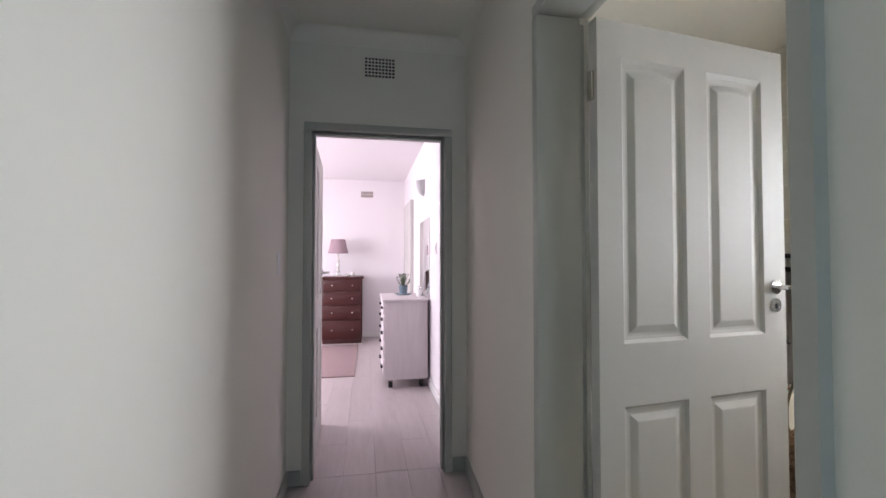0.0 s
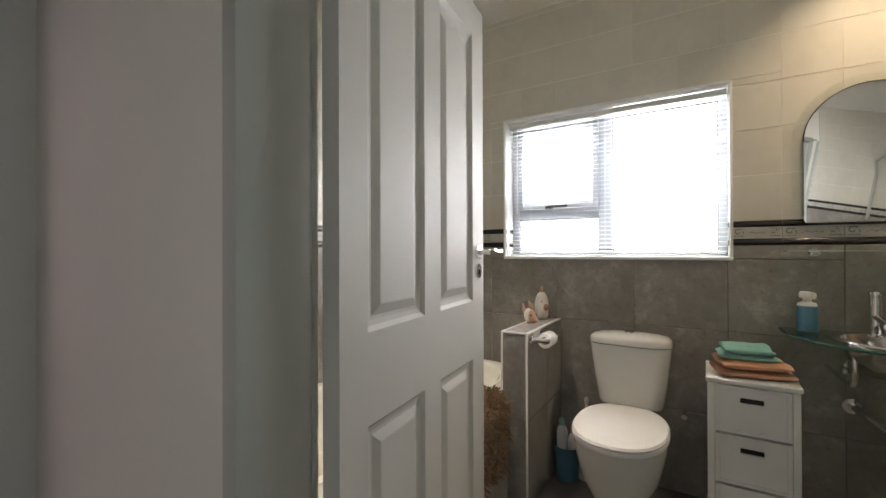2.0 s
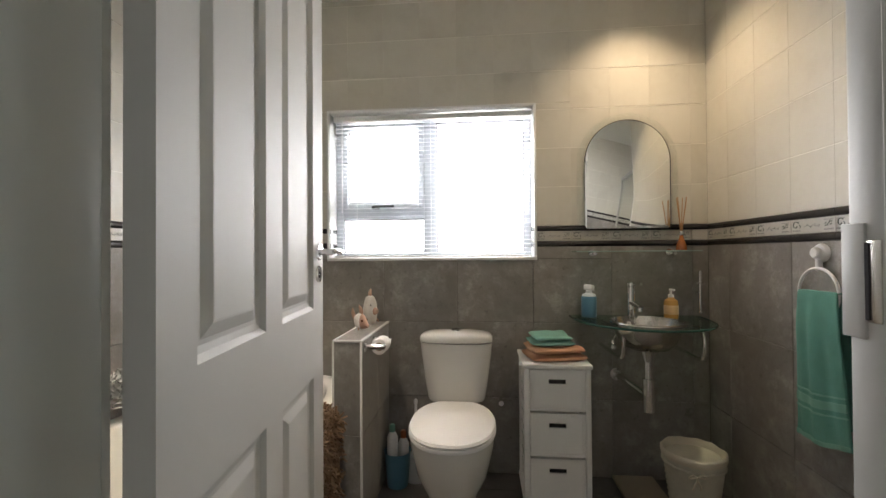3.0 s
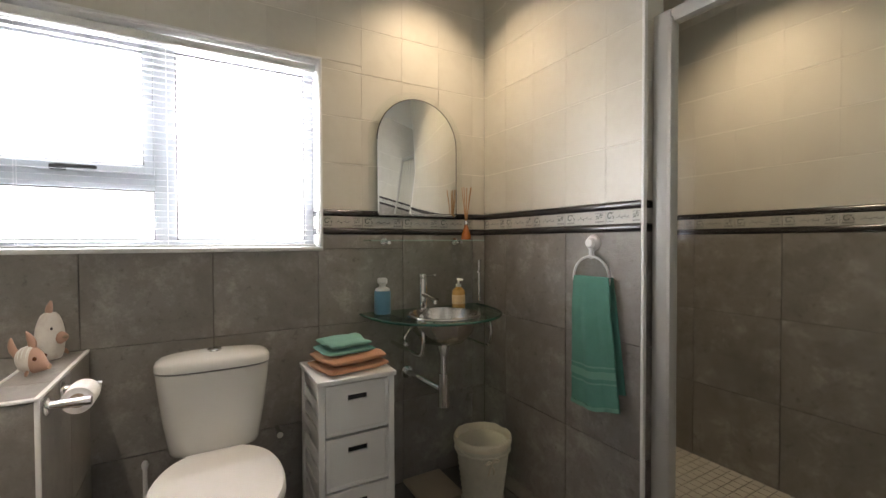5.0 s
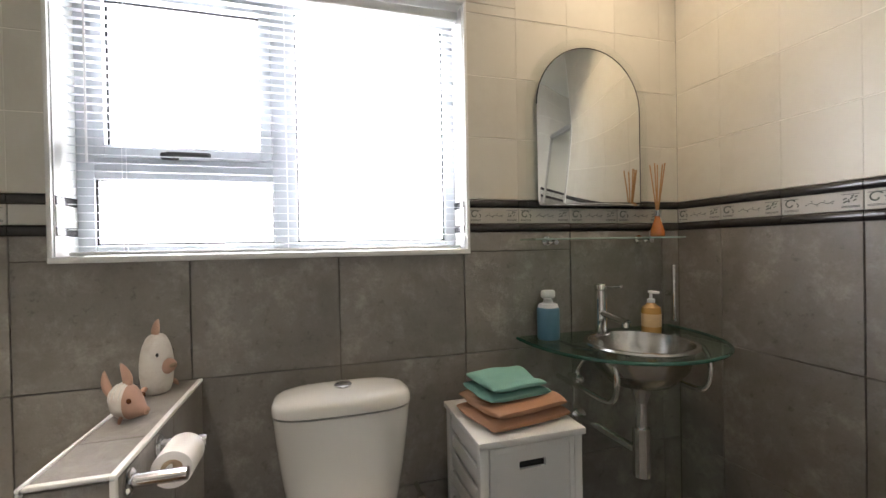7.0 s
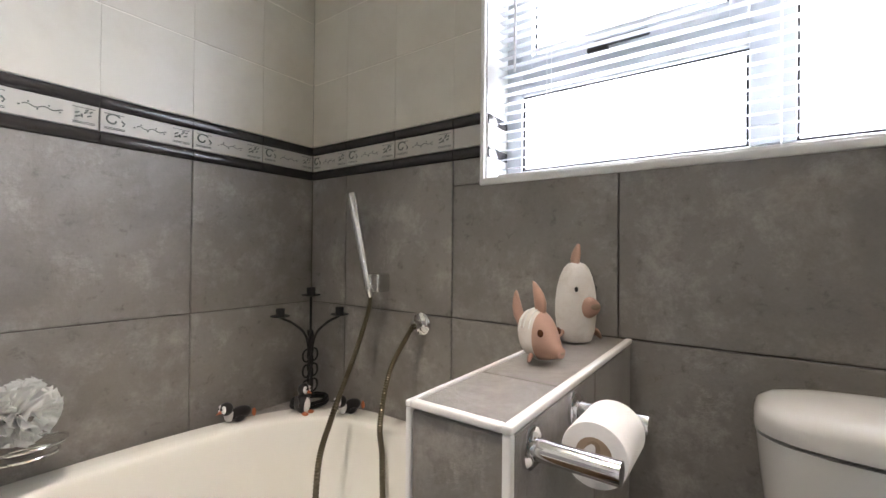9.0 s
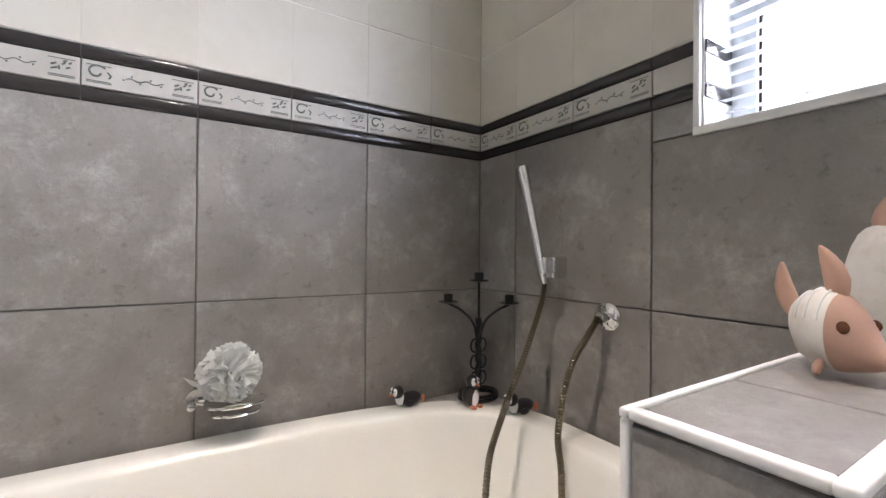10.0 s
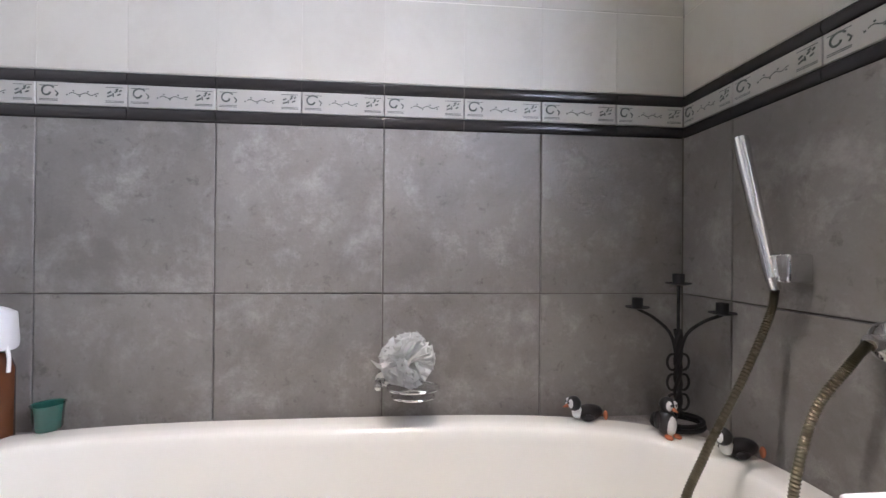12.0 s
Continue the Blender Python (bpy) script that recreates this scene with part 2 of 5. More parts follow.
# ---- mesh helpers ----
def box(bm, x0, x1, y0, y1, z0, z1, bevel=0.0, seg=2, m=None):
    """A box between two corners, its edges rounded, laid by m."""
    r = bmesh.ops.create_cube(bm, size=1.0)
    vs = r["verts"]
    for v in vs:
        v.co = Vector(((x0 + x1) / 2 + v.co.x * (x1 - x0), (y0 + y1) / 2 + v.co.y * (y1 - y0), (z0 + z1) / 2 + v.co.z * (z1 - z0)))
    if m is not None:
        bmesh.ops.transform(bm, matrix=m, verts=vs)
    if bevel:
        es = list({e for v in vs for e in v.link_edges})
        bmesh.ops.bevel(bm, geom=es, offset=bevel, segments=seg, affect="EDGES", profile=0.5)
    return bm


def cyl(bm, a, b, r0, r1=None, seg=20):
    """A round bar or cone from a to b."""
    a, b = Vector(a), Vector(b)
    r1 = r0 if r1 is None else r1
    q = (b - a).to_track_quat("Z", "Y").to_matrix().to_4x4()
    bmesh.ops.create_cone(bm, cap_ends=True, segments=seg, radius1=r0, radius2=r1, depth=(b - a).length, matrix=Matrix.Translation((a + b) / 2) @ q)
    return bm


def ball(bm, c, r, scale=(1, 1, 1), u=16, v=10, m=None):
    mm = Matrix.Translation(c) @ (m or Matrix()) @ Matrix.Diagonal((*scale, 1))
    bmesh.ops.create_uvsphere(bm, u_segments=u, v_segments=v, radius=r, matrix=mm)
    return bm


def lathe(bm, profile, seg=28, m=None):
    """A turned shape: (radius, height) from the bottom up."""
    m = m or Matrix()
    rings = []
    for r, z in profile:
        rings.append([bm.verts.new(m @ Vector((r * math.cos(2 * math.pi * i / seg), r * math.sin(2 * math.pi * i / seg), z))) for i in range(seg)])
    for a, b in zip(rings, rings[1:]):
        for i in range(seg):
            bm.faces.new((a[i], a[(i + 1) % seg], b[(i + 1) % seg], b[i]))
    for ring, rev in ((rings[0], True), (rings[-1], False)):
        if (ring[0].co - ring[seg // 2].co).length > 1e-4:
            bm.faces.new(ring[::-1] if rev else ring)
    bmesh.ops.remove_doubles(bm, verts=[v for r in rings for v in r], dist=1e-6)
    return bm


def tube(bm, pts, r, seg=10, rings=None):
    """A bent bar along pts; rings gives the radius at each point."""
    pts = [Vector(p) for p in pts]
    prev = None
    up = Vector((0, 0, 1))
    for i, p in enumerate(pts):
        d = (pts[min(i + 1, len(pts) - 1)] - pts[max(i - 1, 0)]).normalized()
        side = d.cross(up)
        if side.length < 0.05:
            side = d.cross(Vector((1, 0, 0)))
        side.normalize()
        up = side.cross(d).normalized()
        rr = rings[i] if rings else r
        ring = [bm.verts.new(p + rr * (math.cos(2 * math.pi * k / seg) * side + math.sin(2 * math.pi * k / seg) * up)) for k in range(seg)]
        if prev:
            for k in range(seg):
                bm.faces.new((prev[k], prev[(k + 1) % seg], ring[(k + 1) % seg], ring[k]))
        else:
            bm.faces.new(ring[::-1])
        prev = ring
    bm.faces.new(prev)
    return bm


def spline(pts, n=10):
    """Points of a smooth curve through pts."""
    p = [Vector(q) for q in pts]
    p = [2 * p[0] - p[1]] + p + [2 * p[-1] - p[-2]]
    out = []
    for i in range(1, len(p) - 2):
        for k in range(n):
            t = k / n
            out.append(0.5 * (2 * p[i] + (p[i + 1] - p[i - 1]) * t + (2 * p[i - 1] - 5 * p[i] + 4 * p[i + 1] - p[i + 2]) * t * t
                              + (3 * p[i] - p[i - 1] - 3 * p[i + 1] + p[i + 2]) * t ** 3))
    return out + [p[-2]]


def loft(bm, rings, cap=(True, True)):
    """Skin between rings of as many points each."""
    vs = [[bm.verts.new(p) for p in r] for r in rings]
    n = len(vs[0])
    for a, b in zip(vs, vs[1:]):
        for i in range(n):
            bm.faces.new((a[i], a[(i + 1) % n], b[(i + 1) % n], b[i]))
    if cap[0]:
        bm.faces.new(vs[0][::-1])
    if cap[1]:
        bm.faces.new(vs[-1])
    return bm


def oval(cx, cy, rx, ry, z, n=32, power=2.0):
    """A ring, from ellipse (2) towards rectangle (higher power)."""
    out = []
    for i in range(n):
        a = 2 * math.pi * i / n
        c, s = math.cos(a), math.sin(a)
        out.append(Vector((cx + rx * math.copysign(abs(c) ** (2 / power), c), cy + ry * math.copysign(abs(s) ** (2 / power), s), z)))
    return out


def mesh_of(name, bm, mat, smooth=True):
    bmesh.ops.recalc_face_normals(bm, faces=bm.faces)
    me = bpy.data.meshes.new(name)
    bm.to_mesh(me)
    bm.free()
    me.materials.append(mat)
    if smooth:
        me.shade_smooth()
        me.set_sharp_from_angle(angle=radians(38))
    return me


def part(name, bm, mat, parent=None, label="", smooth=True):
    """A bmesh as one mesh object, under a thing or part."""
    ob = new(name, mesh_of(name, bm, mat, smooth))
    if parent is not None:
        ob.parent = parent
    return tagged(ob, label)


def thing(name, label, category, at=(0, 0, 0), rz=0.0, group="", kind=""):
    ob = new(name)
    ob.empty_display_size = 0.05
    ob.matrix_world = pose(*at, 0, 0, rz)
    return tagged(ob, label, category, group, kind)


def B():
    return bmesh.new()


# ---- the large structure ----
XE, YN, YS, XW = 2.64, 2.25, -0.394, 0.87      # bathroom faces: east, north, south, west
HB, HC = 2.57, 2.61                             # ceilings: bathroom, passage
CL, CR, CRN = -0.28, 0.695, 0.765              # passage faces; the east one slants a little towards the bedroom
YF = 2.48                                       # passage end wall
WY0, WY1, WZ0, WZ1 = 0.467, 1.600, 1.135, 1.958  # bathroom window opening
G = 0.006                                       # tile face stands this far proud of the grout


def wall(name, boxes, mat, label, category="wall"):
    bm = B()
    for b in boxes:
        box(bm, *b)
    ob = part(name, bm, mat, None, label, smooth=False)
    return tagged(ob, label, category, kind="structure")


wall_east = wall("wall_east", [(XE + G, 2.86, -1.5, WY0, 0, 2.6), (XE + G, 2.86, WY1, 2.4, 0, 2.6), (XE + G, 2.86, WY0, WY1, 0, WZ0), (XE + G, 2.86, WY0, WY1, WZ1, 2.6)],
                 GROUT, "bathroom wall with window, grey tiles below and cream tiles above")
wall_north = wall("wall_north", [(XW - G, XE + G, YN + G, 2.40, 0, 2.6)], GROUT, "bathroom wall behind the bath with grey and cream tiles")
wall_south = wall("wall_south", [(1.705, XE + G, YS - 0.104, YS - G, 0, 2.6)], GROUT, "tiled partition wall between basin and shower")
wall_shower = wall("wall_shower", [(XW - G, XE + G, -1.5, -1.4 - G, 0, 2.6)], GROUT, "tiled back wall of the shower recess")
FY0, FY1, FZ = 0.404, 1.184, 2.04                # bathroom door opening


def prism(bm, pts, z0, z1):
    """An upright block over a floor outline."""
    return loft(bm, [[Vector((x, y, z)) for x, y in pts] for z in (z0, z1)])


bm = prism(B(), [(CR, -3.6), (XW, -3.6), (XW, FY0 - 0.09), (0.765, FY0 - 0.09), (0.765, FY0 - 0.03), (CR, FY0 - 0.03)], 0, 2.7)
prism(bm, [(CR, FY1 + 0.035), (XW, FY1 + 0.035), (XW, YF), (CRN, YF)], 0, 2.7)
prism(bm, [(CR, FY0 - 0.09), (XW, FY0 - 0.09), (XW, FY1 + 0.035), (CR, FY1 + 0.035)], FZ + 0.02, 2.7)
wall_west = tagged(part("wall_west", bm, PAINT, None, "", False), "cream painted wall between passage and bathroom", "wall", kind="structure")
wall_passage = wall("wall_passage", [(CL - 0.12, CL, -3.6, YF, 0, 2.7)], PAINT, "cream painted passage wall with a light switch")
DX0, DX1, DZ = -0.15, 0.625, 2.02              # bedroom door opening
wall_end = wall("wall_end", [(CL - 0.12, DX0, YF, YF + 0.12, 0, 2.7), (DX1, CR + 0.12, YF, YF + 0.12, 0, 2.7), (DX0, DX1, YF, YF + 0.12, DZ, 2.7)], PAINT,
                "cream painted passage end wall above the bedroom door")
wall_hall = wall("wall_hall", [(CL - 0.12, XW, -3.72, -3.6, 0, 2.7)], PAINT, "plain cream wall closing the passage")
BX0, BX1, BY1 = -2.7, 0.80, 7.08
wall_bedroom = wall("wall_bedroom", [(BX1, BX1 + 0.12, YF + 0.12, BY1, 0, 2.7), (BX0 - 0.12, BX0, YF + 0.12, 3.8, 0, 2.7), (BX0 - 0.12, BX0, 6.0, BY1, 0, 2.7),
                                     (BX0 - 0.12, BX0, 3.8, 6.0, 0, 0.8), (BX0 - 0.12, BX0, 3.8, 6.0, 2.2, 2.7),
                                     (BX0 - 0.12, BX1 + 0.12, BY1, BY1 + 0.12, 0, 2.7), (BX0, CL - 0.12, YF, YF + 0.12, 0, 2.7)], BEDPAINT, "pale lilac-white bedroom walls")

bm = box(B(), XW, 2.9, -1.5, 2.4, HB, HB + 0.1)
tagged(part("ceiling_bathroom", bm, CEIL, None, "", False), "cream painted bathroom ceiling", "ceiling", kind="structure")
bm = box(B(), CL, CRN, -3.6, YF, HC, HC + 0.1)
tagged(part("ceiling_passage", bm, CEIL, None, "", False), "cream painted passage ceiling with a coved cornice", "ceiling", kind="structure")
bm = box(B(), BX0, BX1, YF + 0.12, BY1, 2.6, 2.7)
tagged(part("ceiling_bedroom", bm, BEDPAINT, None, "", False), "white bedroom ceiling", "ceiling", kind="structure")

floor_bathroom = tagged(part("floor_bathroom", box(B(), XW, 2.9, -1.5, 2.4, -0.1, -0.004), GROUT, None, "", False), "dark grey tiled bathroom floor", "floor", kind="structure")
floor_passage = tagged(part("floor_passage", box(B(), CL - 0.1, XW, -3.7, YF + 0.06, -0.1, -0.004), SUBFLOOR, None, "", False), "pale laminate plank passage floor", "floor", kind="structure")
floor_bedroom = tagged(part("floor_bedroom", box(B(), BX0, BX1, YF + 0.06, BY1, -0.1, -0.004), SUBFLOOR, None, "", False), "pale laminate plank bedroom floor", "floor", kind="structure")


def cove(name, pts, label):
    """A plaster cove along the joint of wall and ceiling: (x, y, inward x, inward y) at each end."""
    bm = B()
    (x0, y0, ax, ay), (x1, y1, bx, by) = pts
    rings = []
    for x, y, dx, dy in ((x0, y0, ax, ay), (x1, y1, bx, by)):
        ring = [Vector((x, y, HC - 0.002))]
        for k in range(7):
            a = k / 6 * math.pi / 2
            o, dz = 0.075 * (1 - math.sin(a)), 0.075 * (1 - math.cos(a))
            ring.append(Vector((x + dx * o, y + dy * o, HC - 0.002 - dz)))
        rings.append(ring)
    loft(bm, rings)
    return tagged(part(name, bm, CEIL), label, "cornice", kind="structure")


cove("trim_cornice", ((CL, -3.6, 1, 0), (CL, YF, 1, -1)), "coved white plaster cornice along the ceiling")
cove("trim_cornice", ((CR, -3.6, -1, 0), (CRN, YF, -1, -1)), "coved white plaster cornice along the ceiling")
cove("trim_cornice", ((CL, YF, 1, -1), (CRN, YF, -1, -1)), "coved white plaster cornice along the ceiling")


def skirting(name, x0, x1, y0, y1, mat=FRAMEPAINT):
    bm = box(B(), x0, x1, y0, y1, 0, 0.085, 0.004)
    return tagged(part(name, bm, mat), "painted timber skirting board along the wall", "skirting", kind="structure")


skirting("baseboard", CL, CL + 0.014, -3.6, YF)
bm = prism(B(), [(CR - 0.012, FY1 + 0.045), (CR + 0.006, FY1 + 0.045), (CRN, YF), (CRN - 0.014, YF)], 0, 0.085)
tagged(part("baseboard", bm, FRAMEPAINT, None, "", False), "painted timber skirting board along the wall", "skirting", kind="structure")
skirting("baseboard", CR - 0.014, CR, -3.6, FY0 - 0.04)
skirting("baseboard", CL + 0.014, DX0 - 0.05, YF - 0.014, YF)
skirting("baseboard", DX1 + 0.05, CRN - 0.016, YF - 0.014, YF)
skirting("baseboard", BX1 - 0.014, BX1, YF + 0.12, BY1, WHITE)
skirting("baseboard", BX0, BX1 - 0.014, BY1 - 0.014, BY1, WHITE)


# ---- doors ----
def door_frame(name, boxes, label):
    ob = thing(name, label, "door frame", kind="structure")
    for n, b in boxes:
        part(n, box(B(), *b, 0.006), FRAMEPAINT, ob)
    return ob


# pressed-steel frame round the bathroom door: face, reveal, stop
frame_bath = door_frame("door_frame_1", [
    ("jamb", (CR - 0.02, 0.825, FY1, FY1 + 0.04, 0, FZ)), ("jamb", (0.825, XW - 0.016, FY1 + 0.03, FY1 + 0.04, 0, FZ)),
    ("jamb", (0.748, 0.790, FY0 - 0.035, FY0 + 0.017, 0, FZ)), ("jamb", (0.790, XW + 0.003, FY0 - 0.12, FY0 - 0.085, 0, FZ)),
    ("head", (CR - 0.02, 0.825, FY0 - 0.035, FY1 + 0.04, FZ, FZ + 0.04)), ("head", (0.825, XW + 0.003, FY0 - 0.035, FY1 + 0.03, FZ + 0.016, FZ + 0.04))],
    "grey-white enamelled pressed-steel bathroom door frame")
bm = prism(B(), [(CR - 0.02, FY0 - 0.035), (0.748, FY0 - 0.035), (0.748, FY0 + 0.021), (0.744, FY0 + 0.024), (CR - 0.014, FY0), (CR - 0.02, FY0 - 0.006)], 0, FZ)
part("jamb", bm, FRAMEPAINT, frame_bath, "", False)
bm = box(B(), 0.769, 0.7925, FY0 + 0.013, FY0 + 0.0195, 1.09, 1.19, 0.001)
strike = part("strike_box", bm, FRAMEPAINT, frame_bath, "painted strike plate with latch recess")
part("latch_slot", box(B(), 0.755, 0.7685, FY0 + 0.014, FY0 + 0.0185, 1.105, 1.175, 0.001), STEEL, strike, "dull steel latch slot")
# dark sliver paints the shade in the latch recess
part("slot_edge", box(B(), 0.7655, 0.769, FY0 + 0.0185, FY0 + 0.0195, 1.107, 1.173), DARK, strike)
frame_bed = door_frame("door_frame_2", [
    ("jamb", (DX0 - 0.045, DX0, YF - 0.02, YF + 0.13, 0, DZ)), ("jamb", (DX1, DX1 + 0.045, YF - 0.02, YF + 0.13, 0, DZ)),
    ("head", (DX0 - 0.045, DX1 + 0.045, YF - 0.02, YF + 0.13, DZ, DZ + 0.045)),
    ("stop", (DX0 - 0.01, DX0 + 0.014, YF + 0.03, YF + 0.085, 0, DZ)), ("stop", (DX1 - 0.014, DX1 + 0.01, YF + 0.03, YF + 0.085, 0, DZ)),
    ("stop", (DX0, DX1, YF + 0.03, YF + 0.085, DZ - 0.014, DZ + 0.01))],
    "grey-white enamelled pressed-steel bedroom door frame")


def lever(bm, x, z, face, way):
    """A lever handle on its rose, on the leaf's face (y) pointing along way."""
    s = -1 if face < 0.02 else 1
    cyl(bm, (x, face, z), (x, face + s * 0.008, z), 0.026, 0.025, 24)
    cyl(bm, (x, face, z), (x, face + s * 0.045, z), 0.009, 0.009, 14)
    tube(bm, spline([(x, face + s * 0.042, z), (x + way * 0.03, face + s * 0.05, z + 0.004), (x + way * 0.075, face + s * 0.05, z - 0.001), (x + way * 0.115, face + s * 0.047, z + 0.002)], 6),
         0.0085, 12)


def panel_door(name, at, rz, width, height, label):
    """A four-panel leaf from its hinge edge along x; its front face at y=0, its back at y=0.04."""
    ob = thing(name, label, "door", at, rz, kind="structure")
    st, sl, tp, lock0, lock1, bot, mid = 0.092, 0.105, 0.115, 0.805, 1.000, 0.20, 0.095
    pw = (width - st - sl - mid) / 2
    bm = B()
    T = 0.04
    xs = [(0, st), (st + pw, st + pw + mid), (width - sl, width)]
    for a, b in xs:
        box(bm, a, b, 0, T, 0, height)
    for k in range(2):
        a = st + k * (pw + mid)
        for z0, z1 in ((0, bot), (lock0, lock1), (height - tp, height)):
            box(bm, a, a + pw, 0, T, z0, z1)
    part("leaf", bm, GLOSSWHITE, ob, "", False)
    for k in range(2):
        a = st + k * (pw + mid)
        for z0, z1 in ((bot, lock0), (lock1, height - tp)):
            arch = 0.010 if z1 > 1.2 else 0.0
            bm = B()
            for face, s in ((0, 1), (T, -1)):
                def ring(inset, depth):
                    x0, x1, c0 = a + inset, a + pw - inset, z0 + inset
                    out = [Vector((x0, face + s * depth, c0)), Vector((x1, face + s * depth, c0))]
                    for j in range(9):
                        u = j / 8
                        out.append(Vector((x1 + (x0 - x1) * u, face + s * depth, z1 - inset - arch * (1 - math.sin(math.pi * u)) * (1 if inset > 0.001 else 0))))
                    return out
                loft(bm, [ring(0, 0.0), ring(0.010, 0.010), ring(0.022, 0.0125), ring(0.030, 0.0125), ring(0.052, 0.004), ring(0.056, 0.0035)], cap=(False, True))
            part("panel", bm, GLOSSWHITE, ob, "", False)
    hx = width - 0.055
    for face, s in ((0, -1), (T, 1)):
        bm = B()
        lever(bm, hx, 1.165, face, 1)
        part("handle", bm, CHROME, ob, "polished chrome lever handle on a round rose")
        bm = cyl(B(), (hx, face, 1.100), (hx, face + s * 0.006, 1.100), 0.026, 0.025, 24)
        rose = part("keyhole_rose", bm, STEEL, ob, "round steel keyhole rose")
        # keyhole is a dark slip on the rose, its shade put in as colour
        bm = box(B(), hx - 0.004, hx + 0.004, face + s * 0.0075 - 0.001, face + s * 0.0075 + 0.001, 1.088, 1.106, 0.001)
        part("keyhole", bm, DARK, rose)
    for z in (0.22, height - 0.21):
        bm = box(B(), -0.012, 0.0, 0.012, 0.034, z - 0.045, z + 0.045, 0.001)
        cyl(bm, (-0.007, 0.030, z - 0.045), (-0.007, 0.030, z + 0.045), 0.006, 0.006, 10)
        part("hinge", bm, STEEL, ob, "steel butt hinge")
    return ob


panel_door("door_1", (0.858, 1.147, 0.008), 7.2, 0.805, 2.02, "white four-panel bathroom door standing open beside the bath")

# ---- bathroom window ----
WX = 2.745
window_1 = thing("window_1", "white aluminium bathroom window with one top-hung sash", "window", (WX, 1.03, WZ0), kind="structure")


def wpart(name, b, mat, parent=window_1, label="", bevel=0.003):
    x0, x1, y0, y1, z0, z1 = b
    return part(name, box(B(), x0 - WX, x1 - WX, y0 - 1.03, y1 - 1.03, z0 - WZ0, z1 - WZ0, bevel), mat, parent, label)


F0, F1 = WX, WX + 0.045
MY0, MY1, TZ0, TZ1 = 1.005, 1.075, 1.365, 1.425
for b in ((F0, F1, WY0 + 0.012, WY0 + 0.05, WZ0 + 0.012, WZ1 - 0.012), (F0, F1, WY1 - 0.055, WY1 - 0.012, WZ0 + 0.012, WZ1 - 0.012),
          (F0, F1, WY0 + 0.05, WY1 - 0.055, WZ0 + 0.012, WZ0 + 0.04), (F0, F1, WY0 + 0.05, WY1 - 0.055, WZ1 - 0.05, WZ1 - 0.012)):
    wpart("window_frame", b, ALU)
wpart("mullion", (F0 - 0.004, F1, MY0, MY1, WZ0 + 0.04, WZ1 - 0.05), ALU)
wpart("transom", (F0 - 0.002, F1, MY1, WY1 - 0.055, TZ0, TZ1), ALU)
for b in ((MY1 + 0.002, MY1 + 0.032, TZ1, WZ1 - 0.05), (WY1 - 0.086, WY1 - 0.057, TZ1, WZ1 - 0.05), (MY1 + 0.032, WY1 - 0.086, TZ1 + 0.002, TZ1 + 0.034), (MY1 + 0.032, WY1 - 0.086, WZ1 - 0.084, WZ1 - 0.052)):
    wpart("sash_rail", (F0 - 0.012, F1 - 0.01, *b), ALU)
for y0, y1, z0, z1 in ((WY0 + 0.05, MY0, WZ0 + 0.04, WZ1 - 0.05), (MY1, WY1 - 0.055, WZ0 + 0.04, TZ0), (MY1 + 0.032, WY1 - 0.086, TZ1 + 0.034, WZ1 - 0.084)):
    pane = wpart("pane", (F0 + 0.018, F0 + 0.022, y0, y1, z0, z1), GLASS, bevel=0)
    pane.visible_shadow = False
    bm = B()
    for b in ((y0, y0 + 0.005, z0, z1), (y1 - 0.005, y1, z0, z1), (y0, y1, z0, z0 + 0.005), (y0, y1, z1 - 0.005, z1)):
        box(bm, F0 + 0.008 - WX, F0 + 0.017 - WX, b[0] - 1.03, b[1] - 1.03, b[2] - WZ0, b[3] - WZ0)
    part("gasket", bm, GASKET, pane, "", False)
bm = box(B(), -0.032, -0.012, 0.215, 0.33, TZ1 + 0.006 - WZ0, TZ1 + 0.018 - WZ0, 0.004)
box(bm, -0.028, -0.008, 0.30, 0.345, TZ1 - 0.004 - WZ0, TZ1 + 0.016 - WZ0, 0.004)
part("handle", bm, GASKET, window_1, "black window fastener")
# plastered reveal with its white tile-edge trim
for n, b in (("reveal", (XE + 0.004, 2.86, WY0, WY0 + 0.011, WZ0 + 0.011, WZ1 - 0.011)), ("reveal", (XE + 0.004, 2.86, WY1 - 0.011, WY1, WZ0 + 0.011, WZ1 - 0.011)),
             ("window_sill", (XE + 0.004, 2.86, WY0, WY1, WZ0, WZ0 + 0.011)), ("reveal", (XE + 0.004, 2.86, WY0, WY1, WZ1 - 0.011, WZ1))):
    wpart(n, b, WHITE, bevel=0.001)
for b in ((XE - 0.006, XE + 0.004, WY0 - 0.004, WY0 + 0.008, WZ0 - 0.004, WZ1 + 0.004), (XE - 0.006, XE + 0.004, WY1 - 0.008, WY1 + 0.004, WZ0 - 0.004, WZ1 + 0.004),
          (XE - 0.007, XE + 0.004, WY0 - 0.004, WY1 + 0.004, WZ0 - 0.006, WZ0 + 0.010), (XE - 0.006, XE + 0.004, WY0 - 0.004, WY1 + 0.004, WZ1 - 0.008, WZ1 + 0.004)):
    wpart("edge_trim", b, WHITE, bevel=0.003)

for y0, y1 in ((WY0 + 0.011, WY0 + 0.015), (WY1 - 0.015, WY1 - 0.011)):
    for z in (1.2, 1.281):
        wpart("dado_strip", (XE + 0.006, WX - 0.002, y0, y1, z, z + 0.024), DADO, label="dark dado tile turned into the reveal", bevel=0.0015)
    wpart("listello_strip", (XE + 0.006, WX - 0.002, y0 + 0.001, y1 - 0.001, 1.227, 1.279), LISTEL, bevel=0.0)

